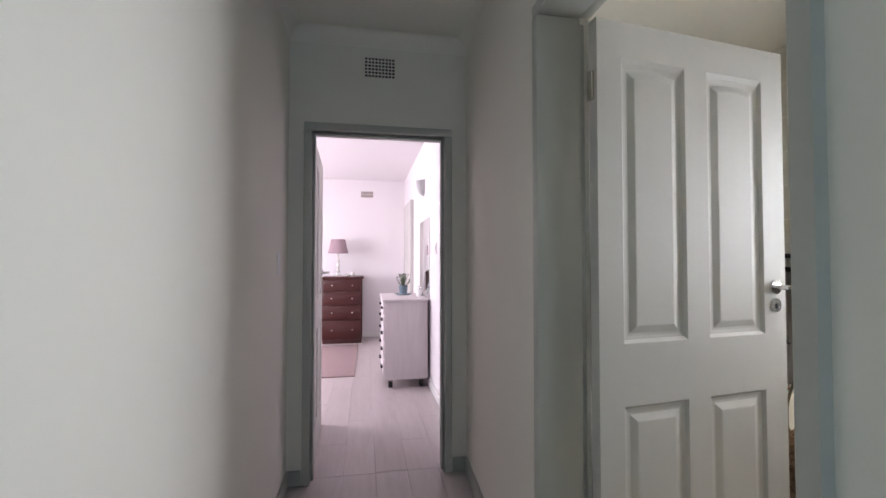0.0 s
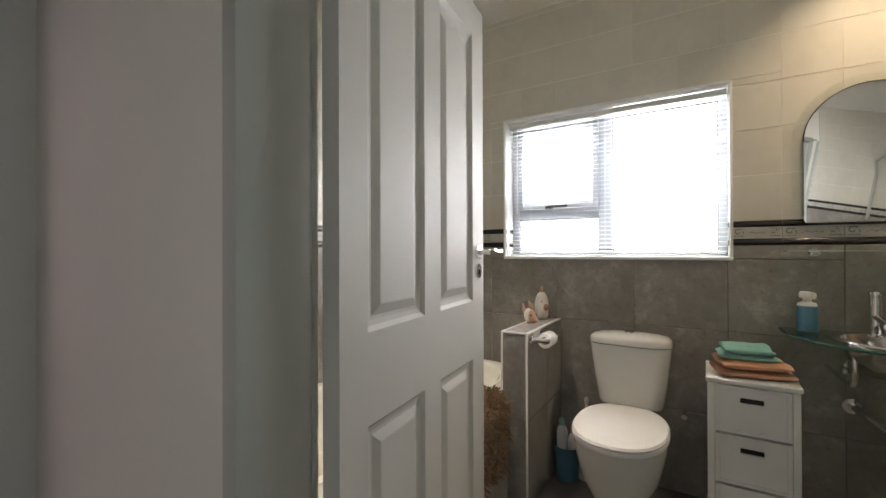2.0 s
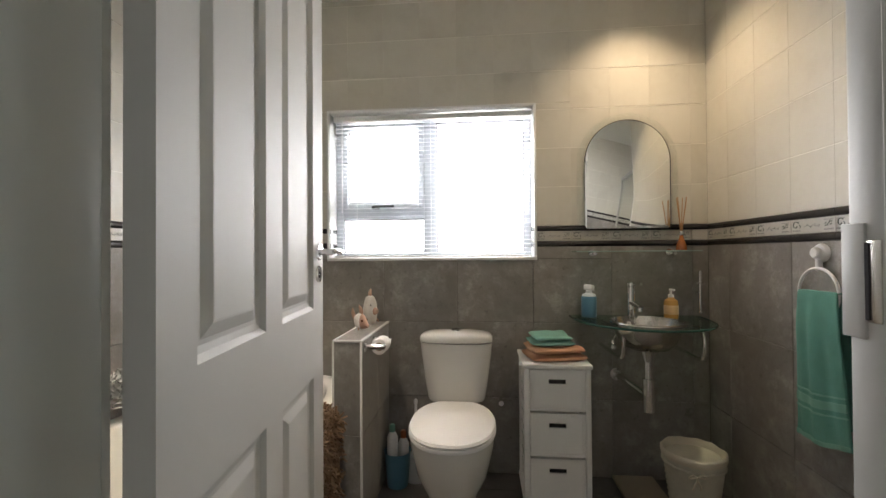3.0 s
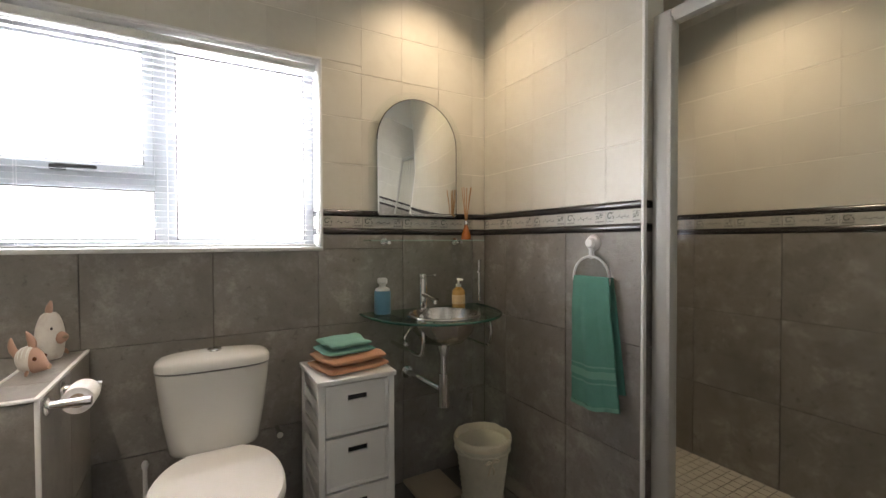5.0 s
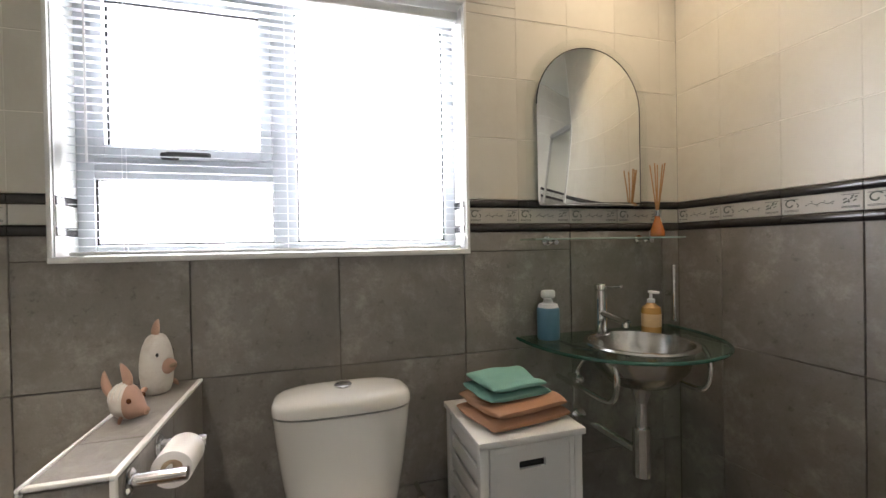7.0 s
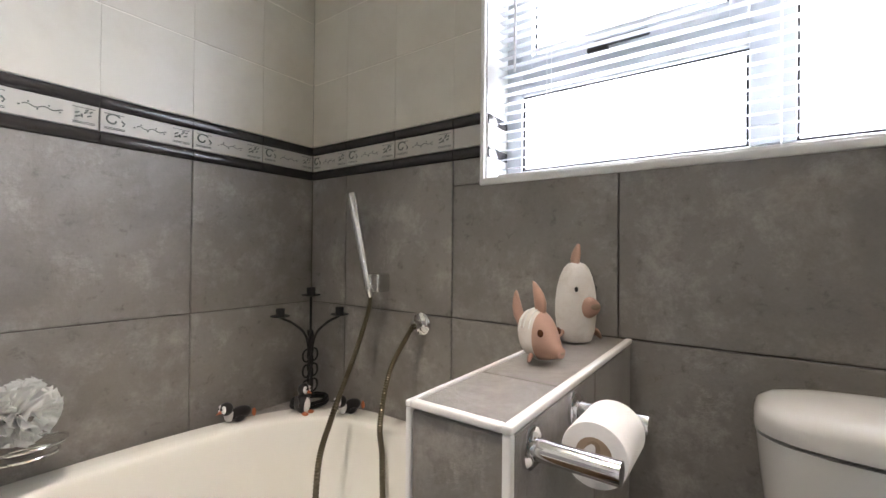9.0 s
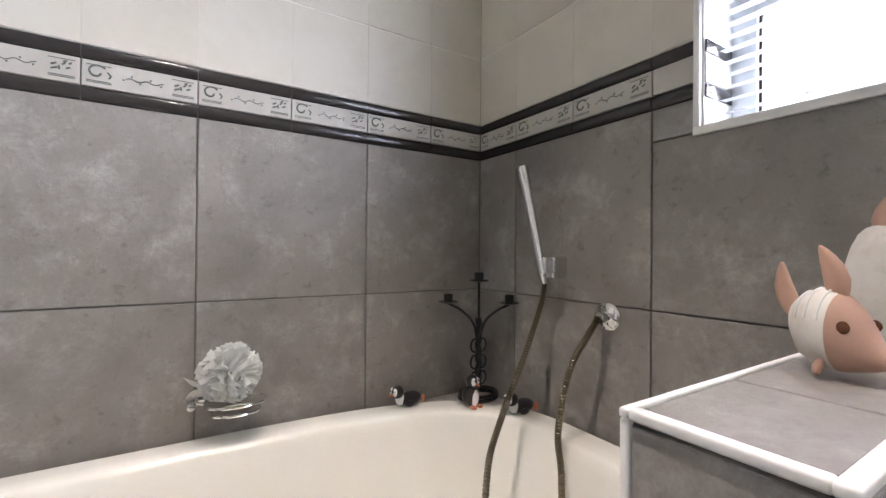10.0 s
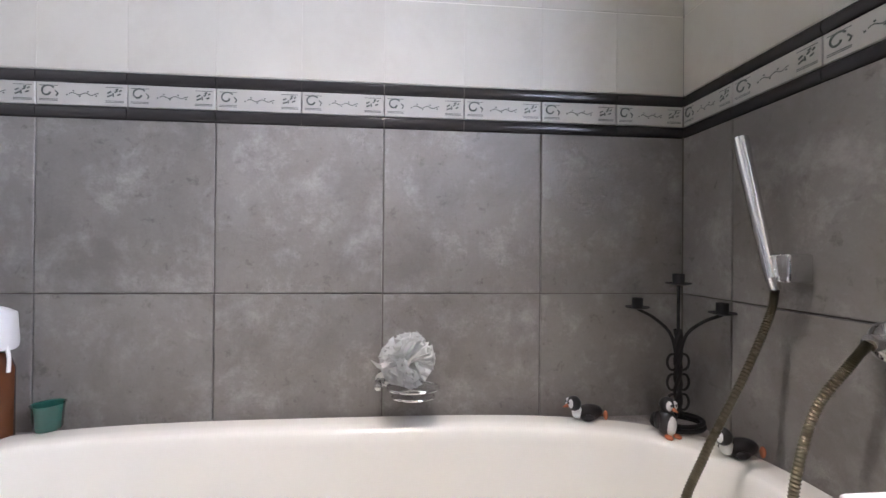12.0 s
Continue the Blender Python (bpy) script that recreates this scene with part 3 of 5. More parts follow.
blind = thing("venetian_blind", "white venetian blind with its thin slats open", "blind", (2.685, 1.03, WZ0 + 0.011))
BY = (WY1 - WY0) / 2 - 0.02
part("head_rail", box(B(), -0.018, 0.018, -BY, BY, 0.762, 0.79, 0.003), WHITE, blind)
part("bottom_rail", box(B(), -0.013, 0.013, -BY, BY, 0.002, 0.012, 0.004), WHITE, blind)
bm = B()
loft(bm, [[Vector((x, y, 0.0014 * (1 - (x / 0.0125) ** 2) + 0.10 * x + o)) for x, o in ((-0.0125, 0), (-0.006, 0), (0, 0), (0.006, 0), (0.0125, 0), (0.006, -0.0006), (0, -0.0006), (-0.006, -0.0006))] for y in (-BY, BY)])
slat_mesh = mesh_of("slat", bm, SLAT)
for i in range(33):
    o = new("slat", slat_mesh)
    o.parent = blind
    o.location = (0, 0, 0.026 + i * 0.0226)
for y in (-0.42, 0.0, 0.42):
    bm = B()
    for x in (-0.0135, 0.0135):
        cyl(bm, (x, y, 0.008), (x, y, 0.765), 0.0007, 0.0007, 6)
    part("ladder_cord", bm, WHITEP, blind)
bm = cyl(B(), (-0.022, BY - 0.05, 0.25), (-0.020, BY - 0.05, 0.77), 0.003, 0.003, 8)
part("tilt_wand", bm, WHITEP, blind)

tagged(part("backdrop", box(B(), 5.2, 5.21, -6, 8, -1, 8), DAY, None, "", False), "overexposed bright daylight outside the window", "backdrop", kind="structure")


# ---- low wall beside the toilet ----
PX, PY0, PY1, PZ = 2.12, 1.261, 1.388, 0.80
partition = wall("partition", [(PX + G, XE + G, PY0 + G, PY1 - G, 0, PZ - G)], GROUT, "low grey-tiled partition between toilet and bath, white edge trim", "partition")
for n, b in (("edge_trim", (PX - 0.002, PX + 0.008, PY0 - 0.002, PY0 + 0.008, 0, PZ - 0.007)), ("edge_trim", (PX - 0.002, PX + 0.006, PY1 - 0.006, PY1 + 0.002, 0, PZ - 0.007)),
             ("edge_trim", (PX - 0.003, PX + 0.008, PY0 + 0.008, PY1 - 0.006, PZ - 0.007, PZ + 0.002)), ("edge_trim", (PX - 0.003, XE - 0.001, PY0 - 0.003, PY0 + 0.009, PZ - 0.007, PZ + 0.002)),
             ("edge_trim", (PX - 0.003, XE - 0.001, PY1 - 0.005, PY1 + 0.002, PZ - 0.007, PZ + 0.001))):
    part(n, box(B(), *b, 0.0025, 3), WHITE, partition, "white ceramic edge trim")
part("edge_trim", box(B(), 1.698, 1.710, YS - 0.012, YS + 0.004, 0, 2.56, 0.003), WHITE, wall_south, "white corner trim strip")


# ---- toilet ----
def toilet(at):
    ob = thing("toilet", "white ceramic close-coupled toilet with its lid down", "toilet", at)
    # local x runs out from the wall, y across
    bm = B()
    rings = []
    for z, cx, rx, ry, pw in ((0.0, 0.34, 0.20, 0.10, 2.6), (0.03, 0.34, 0.20, 0.098, 2.6), (0.10, 0.345, 0.195, 0.100, 2.5), (0.17, 0.36, 0.215, 0.125, 2.4), (0.24, 0.378, 0.238, 0.158, 2.3),
                              (0.31, 0.385, 0.245, 0.172, 2.3), (0.37, 0.39, 0.252, 0.183, 2.3), (0.395, 0.39, 0.252, 0.183, 2.3)):
        rings.append(oval(cx, 0, rx, ry, z, 40, pw))
    loft(bm, rings)
    box(bm, 0.01, 0.26, -0.105, 0.105, 0.25, 0.40, 0.03, 4)
    part("pan", bm, CERAMIC, ob)
    bm = B()
    loft(bm, [oval(0.392, 0, 0.255, 0.187, 0.397, 48, 2.25), oval(0.392, 0, 0.258, 0.19, 0.404, 48, 2.25), oval(0.392, 0, 0.256, 0.188, 0.414, 48, 2.25)])
    part("seat", bm, WHITEP, ob)
    bm = B()
    loft(bm, [oval(0.392, 0, 0.255, 0.187, 0.4165, 48, 2.25), oval(0.392, 0, 0.257, 0.189, 0.423, 48, 2.25), oval(0.392, 0, 0.25, 0.183, 0.432, 48, 2.25), oval(0.392, 0, 0.20, 0.14, 0.437, 48, 2.25), oval(0.392, 0, 0.08, 0.06, 0.439, 48, 2.25)])
    lid = part("lid", bm, WHITEP, ob, "closed glossy white lid")
    for y in (-0.07, 0.07):
        part("hinge", cyl(B(), (0.158, y - 0.02, 0.418), (0.158, y + 0.02, 0.418), 0.012, 0.012, 14), WHITEP, lid)
    bm = B()
    prof = ((0.425, 0.140, 0.074), (0.44, 0.147, 0.078), (0.55, 0.163, 0.086), (0.66, 0.176, 0.092), (0.722, 0.182, 0.095))
    loft(bm, [oval(d + 0.010, 0, d, w, z, 64, 3.3) for z, w, d in prof])
    part("cistern", bm, CERAMIC, ob)
    bm = B()
    loft(bm, [oval(0.106, 0, rx, ry, z, 64, pw) for z, rx, ry, pw in ((0.7255, 0.092, 0.179, 3.3), (0.728, 0.0965, 0.1835, 3.3), (0.733, 0.097, 0.184, 3.3), (0.748, 0.096, 0.183, 3.3),
                                                                        (0.757, 0.092, 0.178, 3.2), (0.765, 0.082, 0.164, 3.1), (0.772, 0.064, 0.132, 2.9), (0.777, 0.040, 0.084, 2.6), (0.779, 0.016, 0.032, 2.2))])
    clid = part("cistern_lid", bm, CERAMIC, ob)
    bm = lathe(B(), [(0.0, 0.777), (0.024, 0.778), (0.024, 0.783), (0.020, 0.786), (0.0, 0.786)], 28, Matrix.Translation((0.118, 0, 0)))
    btn = part("flush_button", bm, CHROME, clid, "oval chrome dual flush button")
    part("button_split", box(B(), 0.1175, 0.1185, -0.019, 0.019, 0.7862, 0.7866), DARK, btn)
    part("floor_gasket", box(B(), 0.012, 0.20, -0.11, 0.11, 0.402, 0.424, 0.006), GASKET, ob, "dark cistern gasket")
    return ob


toilet((2.632, 0.886, 0.0)).matrix_world = pose(2.632, 0.886, 0.0, 0, 0, 180)

valve = thing("isolating_valve", "small chrome angle valve on the tiled wall", "valve", (2.62, 0.66, 0.40))
part("body", cyl(B(), (0.02, 0, 0), (-0.05, 0, 0), 0.008, 0.008, 12), CHROME, valve)
part("knob", cyl(B(), (-0.05, 0, 0), (-0.066, 0, 0), 0.014, 0.012, 14), CHROME, valve)

brush = thing("toilet_brush", "white toilet brush in a pale plastic holder beside the toilet", "toilet brush", (2.546, 1.10, 0))
part("holder", lathe(B(), [(0.0, 0), (0.048, 0.0), (0.05, 0.006), (0.046, 0.12), (0.042, 0.13), (0.038, 0.13)], 20), WHITEP, brush)
bm = cyl(B(), (0, 0, 0.12), (0, 0, 0.40), 0.008, 0.007, 12)
ball(bm, (0, 0, 0.40), 0.011, (1, 1, 1.6))
part("brush_handle", bm, WHITEP, brush)

caddy = thing("cleaning_caddy", "blue plastic tub of cleaning bottles beside the toilet", "tub", (2.49, 1.185, 0))
part("tub", lathe(B(), [(0.0, 0), (0.05, 0), (0.052, 0.005), (0.066, 0.17), (0.069, 0.175), (0.063, 0.172), (0.05, 0.01), (0, 0.008)], 24), BLUEP, caddy)
for x, y, h, cap in ((-0.005, 0.025, 0.27, MINT), (0.01, -0.028, 0.235, ORANGE)):
    b = part("bottle", lathe(B(), [(0, 0.012), (0.026, 0.012), (0.027, 0.02), (0.027, h - 0.03), (0.02, h - 0.012), (0.012, h), (0, h)], 18, Matrix.Translation((x, y, 0))), WHITEP, caddy)
    part("cap", lathe(B(), [(0.014, h), (0.014, h + 0.03), (0.01, h + 0.036), (0, h + 0.036)], 14, Matrix.Translation((x, y, 0))), cap, b)

# ---- toilet roll ----
holder = thing("toilet_roll_holder", "chrome twin-post toilet roll holder on the low partition", "roll holder", (2.235, PY0, 0.765))
for x in (-0.068, 0.068):
    post = part("post", cyl(B(), (x, -0.004, 0), (x, -0.09, 0), 0.0115, 0.0115, 24), CHROME, holder)
    part("flange", lathe(B(), [(0.0, 0.0), (0.022, 0.0), (0.022, 0.004), (0.016, 0.008), (0, 0.008)], 24, pose(x, 0, 0, 90, 0, 0)), CHROME, post)
part("spindle", cyl(B(), (-0.068, -0.054, 0), (0.068, -0.054, 0), 0.007, 0.007, 14), CHROME, holder)
roll = thing("toilet_roll", "white toilet paper roll on the chrome holder", "toilet roll", (2.235, PY0 - 0.054, 0.765 - 0.008))
bm = lathe(B(), [(0.019, -0.030), (0.034, -0.030), (0.035, -0.028), (0.035, 0.050), (0.034, 0.052), (0.019, 0.052)], 36, pose(0, 0, 0, 0, 90, 0))
part("paper", bm, PAPER, roll)
bm = lathe(B(), [(0.0175, -0.0305), (0.0188, -0.0305), (0.0188, 0.0525), (0.0175, 0.0525), (0.0175, -0.0305)], 24, pose(0, 0, 0, 0, 90, 0))
part("core", bm, CARD, roll, "brown cardboard core")


# ---- fish ornaments ----
def leaf_fin(bm, base, tip, width, thick, curl):
    """A leaf-shaped fin from base to tip, bowed along curl."""
    base, tip, curl = Vector(base), Vector(tip), Vector(curl)
    axis = (tip - base).normalized()
    flat = axis.cross(Vector((1, 0, 0))).normalized()
    out = axis.cross(flat).normalized()
    rings = []
    for u, k in ((0, 0.55), (0.15, 0.85), (0.35, 1.0), (0.6, 0.86), (0.8, 0.58), (0.93, 0.30), (1.0, 0.06)):
        c = base.lerp(tip, u) + curl * math.sin(math.pi * u)
        rings.append([c + flat * (width * k * math.cos(2 * math.pi * i / 14)) + out * (thick * (0.35 + 0.65 * k) * math.sin(2 * math.pi * i / 14)) for i in range(14)])
    return loft(bm, rings)


def fish_a(at, rz):
    ob = tagged(thing("fish_ornament", "tall white ceramic fish ornament with terracotta lips and fin", "ornament", at, rz), group="fish ornaments")
    bm = B()
    loft(bm, [oval(0, 0, rx, ry, z, 28, 2.1) for z, rx, ry in ((0, 0.030, 0.023), (0.004, 0.034, 0.027), (0.02, 0.039, 0.031), (0.05, 0.043, 0.034), (0.075, 0.043, 0.034), (0.10, 0.040, 0.031), (0.12, 0.034, 0.027), (0.136, 0.026, 0.021), (0.144, 0.018, 0.014), (0.147, 0.008, 0.006))])
    part("body", bm, OFFWHITE, ob)
    bm = B()
    loft(bm, [[Vector((0.010 + r * math.cos(a), y, 0.066 + 0.88 * r * math.sin(a) * (1 - 0.18 * math.cos(a)))) for a in [2 * math.pi * k / 20 for k in range(20)]] for y, r in
              ((-0.024, 0.0225), (-0.034, 0.0215), (-0.040, 0.018), (-0.044, 0.013), (-0.045, 0.008))])
    lips = part("lips", bm, TERRA, ob, "terracotta lips")
    part("mouth", ball(B(), (0.012, -0.0445, 0.068), 0.0105, (1.15, 0.18, 0.55), 14, 8), CARD, lips, "dark open mouth")
    for x, y in ((-0.021, -0.0285), (0.037, -0.0125)):
        part("eye", ball(B(), (x, y, 0.099), 0.0046, (0.9, 0.6, 1.1)), BLACK, ob)
    part("dorsal_fin", leaf_fin(B(), (-0.004, 0, 0.138), (0.006, 0, 0.182), 0.013, 0.0075, (-0.002, 0, 0)), TERRA, ob, "terracotta crest fin")
    for s in (-1, 1):
        part("side_fin", leaf_fin(B(), (s * 0.034, -0.004, 0.022), (s * 0.058, -0.008, 0.003), 0.010, 0.006, (0, 0, 0.003)), TERRA, ob, "terracotta side fin")
    return ob


def fish_b(at, rz):
    ob = tagged(thing("fish_ornament", "small white and terracotta ceramic fish ornament with raised fins", "ornament", at, rz), group="fish ornaments")

    def section(y, rx, rz_, zc):
        return [Vector((rx * math.cos(a), y, zc + rz_ * math.sin(a))) for a in [2 * math.pi * k / 24 for k in range(24)]]
    bm = B()
    loft(bm, [section(*q) for q in ((0.040, 0.004, 0.008, 0.052), (0.036, 0.012, 0.020, 0.048), (0.026, 0.021, 0.033, 0.045), (0.010, 0.027, 0.0405, 0.044), (-0.006, 0.0275, 0.0395, 0.043), (-0.012, 0.0265, 0.0375, 0.042))])
    part("body", bm, OFFWHITE, ob)
    bm = B()
    loft(bm, [section(*q) for q in ((-0.009, 0.0275, 0.0388, 0.0425), (-0.013, 0.0272, 0.0378, 0.0415), (-0.022, 0.0245, 0.0315, 0.038), (-0.032, 0.0185, 0.022, 0.031), (-0.040, 0.0125, 0.0135, 0.025), (-0.045, 0.0098, 0.0095, 0.0225), (-0.048, 0.0098, 0.0088, 0.0215), (-0.050, 0.006, 0.005, 0.021))])
    face = part("face", bm, TERRA, ob, "terracotta face with pursed mouth")
    part("mouth", ball(B(), (0, -0.0497, 0.021), 0.006, (1.0, 0.25, 0.4), 12, 6), CARD, face)
    for s in (-1, 1):
        part("eye", ball(B(), (s * 0.0222, -0.023, 0.050), 0.0058, (0.6, 1, 1.05)), BROWNP, ob)
        part("belly_fin", leaf_fin(B(), (s * 0.010, 0.006, 0.010), (s * 0.030, -0.006, 0.004), 0.010, 0.0045, (0, 0, 0.001)), TERRA, ob)
    part("fin", leaf_fin(B(), (0, -0.006, 0.072), (0, 0.012, 0.128), 0.0125, 0.006, (0, -0.005, 0)), TERRA, ob, "raised terracotta fin")
    part("fin", leaf_fin(B(), (0, 0.034, 0.050), (0, 0.052, 0.110), 0.0115, 0.006, (0, 0.006, 0)), TERRA, ob, "raised terracotta tail fin")
    for k, (y, rx, rz_) in enumerate(((-0.002, 0.0276, 0.0402), (0.010, 0.0270, 0.0405), (0.021, 0.0238, 0.0365))):
        bm = tube(B(), [(rx * math.cos(t), y, 0.044 + rz_ * math.sin(t)) for t in [0.25 + 0.22 * j for j in range(13)]], 0.0011, 6)
        part("stripe", bm, PUFFM, ob, "grey glazed stripe")
    return ob


fish_a((2.545, 1.338, PZ + 0.003), -34).scale = (0.92, 0.92, 1.0)
fish_b((2.362, 1.335, PZ + 0.003), -18).scale = (0.9, 0.9, 0.94)


# ---- drawer unit ----
def drawer_unit():
    ob = thing("drawer_unit", "white wooden three-drawer bathroom unit with slatted sides", "drawers", (2.455, 0.42, 0))
    W, D, H = 0.147, 0.145, 0.665
    part("top", box(B(), -D - 0.01, D + 0.01, -W - 0.006, W + 0.006, H - 0.018, H, 0.003), WHITE, ob)
    part("bottom_board", box(B(), -D - 0.006, D, -W - 0.004, W + 0.004, 0.028, 0.044, 0.003), WHITE, ob)
    for x in (-D + 0.012, D - 0.012):
        for y in (-W + 0.012, W - 0.012):
            part("post", box(B(), x - 0.012, x + 0.012, y - 0.012, y + 0.012, 0, H - 0.018, 0.002), WHITE, ob)
    for s in (-1, 1):
        for z in (0.11, 0.17, 0.245, 0.30, 0.36, 0.44, 0.495, 0.555, 0.61):
            part("side_slat", box(B(), -D + 0.024, D - 0.024, s * (W - 0.012) - 0.004, s * (W - 0.012) + 0.004, z - 0.02, z + 0.02, 0.002), WHITE, ob)
    part("back_panel", box(B(), D - 0.016, D - 0.010, -W + 0.024, W - 0.024, 0.05, H - 0.02), WHITE, ob)
    for z0, z1 in ((0.052, 0.244), (0.254, 0.446), (0.456, 0.642)):
        bm = B()
        zc = z1 - 0.055
        y0, y1 = -W + 0.026, W - 0.026
        for b in ((y0, y1, z0, zc - 0.011), (y0, y1, zc + 0.011, z1), (y0, -0.038, zc - 0.011, zc + 0.011), (0.038, y1, zc - 0.011, zc + 0.011)):
            box(bm, -D + 0.002, -D + 0.016, *b)
        bmesh.ops.remove_doubles(bm, verts=bm.verts, dist=1e-5)
        front = part("drawer_front", bm, WHITE, ob, "", False)
        bm = B()
        for b in ((y0, y0 + 0.014, z0, z1), (y1 - 0.014, y1, z0, z1), (y0 + 0.014, y1 - 0.014, z0, z0 + 0.014), (y0 + 0.014, y1 - 0.014, z1 - 0.014, z1)):
            box(bm, -D - 0.002, -D + 0.002, *b, 0.001, 1)
        part("drawer_moulding", bm, WHITE, front)
        # dark slab fills the cut-out so its inner shade is painted on
        part("hand_hole", box(B(), -D + 0.012, -D + 0.018, -0.040, 0.040, zc - 0.013, zc + 0.013), DARK, front, "near-black slab painting the shade inside the handle cut-out")
        part("drawer_box", box(B(), -D + 0.019, D - 0.03, y0 + 0.006, y1 - 0.006, z0 + 0.01, z1 - 0.05), WHITE, ob)
    return ob


drawer_unit()


def folded(name, at, rz, w, d, h, mat, label, layers):
    """A folded towel: rounded layers with a front fold."""
    ob = thing(name, label, "towel", at, rz, group="folded towels")
    rnd = random.Random(len(label))
    for k in range(layers):
        z0, z1 = h * k / layers, h * (k + 1) / layers
        bm = B()
        n, m_ = 22, 32
        rings = []
        for i in range(n + 1):
            y = -d / 2 + d * i / n
            ring = []
            for j in range(m_):
                a = 2 * math.pi * j / m_
                c, s = math.cos(a), math.sin(a)
                ex = math.copysign(abs(c) ** 0.42, c) * (w / 2 - 0.012 * k + 0.010 * noise.noise((y * 14, k * 3.1, a * 0.6)))
                ez = (z0 + z1) / 2 + math.copysign(abs(s) ** 0.75, s) * (z1 - z0) / 2 * 1.10
                ez += 0.014 * noise.noise((ex * 15, y * 15, k * 7.0 + w * 40)) * (1 if k else 0.4) + (-0.005 * (abs(ex) / (w / 2)) ** 3 if s > 0 else 0)
                f = max(0.30, (1 - abs(2 * i / n - 1) ** 5) ** 0.5)
                ring.append(Vector((ex * (0.94 + 0.06 * f), y, (z0 + z1) / 2 + (ez - (z0 + z1) / 2) * f)))
            rings.append(ring)
        loft(bm, rings)
        part("fold", bm, mat, ob)
    return ob


folded("folded_towel", (2.44, 0.415, 0.6655), 100, 0.265, 0.205, 0.066, PEACH, "peach terry towel folded on the drawer unit", 2)
folded("folded_towel", (2.45, 0.43, 0.730), 96, 0.20, 0.17, 0.052, MINT, "mint green towel folded on top of the peach towel", 2)

# ---- basin ----
GZ = 0.842
basin = thing("wash_basin", "glass counter wash basin with a round steel bowl", "basin", (XE, -0.02, 0))


def half_oval(x0, depth, hw, z, n=36):
    return [Vector((-0.003 - depth * math.sin(math.pi * i / (n - 1)) ** 0.72, hw * math.cos(math.pi * i / (n - 1)), z)) for i in range(n)]


bm = B()


def rim_point(a, depth, hw, z):
    """Where a ray from the bowl's centre leaves the counter's outline."""
    ring = half_oval(0, depth, hw, z)
    c, d, best = Vector((-0.225, 0.01, z)), Vector((math.cos(a), math.sin(a), 0)), 0.2
    for p, q in zip(ring, ring[1:] + ring[:1]):
        e = q - p
        det = d.x * e.y - d.y * e.x
        if abs(det) > 1e-9:
            t, u = ((p.x - c.x) * e.y - (p.y - c.y) * e.x) / det, ((p.x - c.x) * d.y - (p.y - c.y) * d.x) / det
            if t > 0 and -1e-6 <= u <= 1 + 1e-6:
                best = t
    return c + d * best


turns = [2 * math.pi * (i + 0.5) / 120 for i in range(120)]
hole_ring = lambda z: [Vector((-0.225 + 0.157 * math.cos(a), 0.01 + 0.157 * math.sin(a), z)) for a in turns]
loft(bm, [hole_ring(GZ - 0.012), [rim_point(a, 0.43, 0.318, GZ - 0.012) for a in turns], [rim_point(a, 0.43, 0.318, GZ) for a in turns], hole_ring(GZ), hole_ring(GZ - 0.012)], cap=(False, False))
part("glass_top", bm, GREENGLASS, basin, "clear green-edged glass counter")
bm = tube(B(), half_oval(0, 0.4305, 0.3185, GZ - 0.006), 0.0052, 8)
part("glass_edge", bm, material("bottle_green_edge", (0.03, 0.10, 0.08), 0.15, vary=0.2, scale=10), basin, "dark green polished glass edge")
BOWL = Matrix.Translation((-0.225, 0.01, 0))
bm = lathe(B(), [(0.0, 0.712), (0.03, 0.712), (0.09, 0.730), (0.132, 0.775), (0.148, 0.83), (0.153, GZ + 0.007), (0.165, GZ + 0.007), (0.168, GZ + 0.001), (0.155, GZ - 0.004), (0.151, 0.825), (0.135, 0.772), (0.092, 0.725), (0.03, 0.707), (0.0, 0.707)], 48, BOWL)
bowl = part("bowl", bm, STEEL, basin, "brushed steel bowl with rolled rim")
part("drain", lathe(B(), [(0, 0.713), (0.02, 0.713), (0.022, 0.716), (0.012, 0.718), (0, 0.718)], 20, BOWL), CHROME, bowl)
part("overflow", lathe(B(), [(0.006, 0), (0.013, 0.0), (0.013, 0.004), (0.006, 0.004)], 18, pose(-0.225 + 0.140, 0.05, 0.812, 0, -82, 12)), CHROME, bowl)
bm = B()
cyl(bm, (-0.225, 0.01, 0.71), (-0.225, 0.01, 0.46), 0.017, 0.017, 18)
cyl(bm, (-0.225, 0.01, 0.58), (-0.225, 0.01, 0.43), 0.026, 0.026, 20)
cyl(bm, (-0.225, 0.01, 0.71), (-0.225, 0.01, 0.66), 0.035, 0.020, 20)
part("bottle_trap", bm, CHROME, basin, "chrome bottle trap")
bm = tube(B(), spline([(-0.225, 0.01, 0.50), (-0.16, 0.035, 0.515), (-0.08, 0.07, 0.535), (-0.002, 0.09, 0.54)], 5), 0.015, 14)
cyl(bm, (-0.002, 0.09, 0.54), (-0.012, 0.09, 0.54), 0.03, 0.03, 20)
part("waste_pipe", bm, CHROME, basin)
for y, z in ((0.115, 0.69), (-0.09, 0.69)):
    bm = cyl(B(), (-0.002, y, z), (-0.05, y, z), 0.011, 0.011, 14)
    cyl(bm, (-0.045, y, z - 0.005), (-0.045, y, z + 0.03), 0.009, 0.009, 12)
    ball(bm, (-0.055, y, z), 0.017)
    v = part("stop_valve", bm, CHROME, basin)
    part("flexible_hose", tube(B(), spline([(-0.045, y, z + 0.03), (-0.06, y * 0.8, 0.76), (-0.07, 0.02 + y * 0.1, 0.80), (-0.075, 0.03, 0.83)], 6), 0.006, 8), STEEL, v)
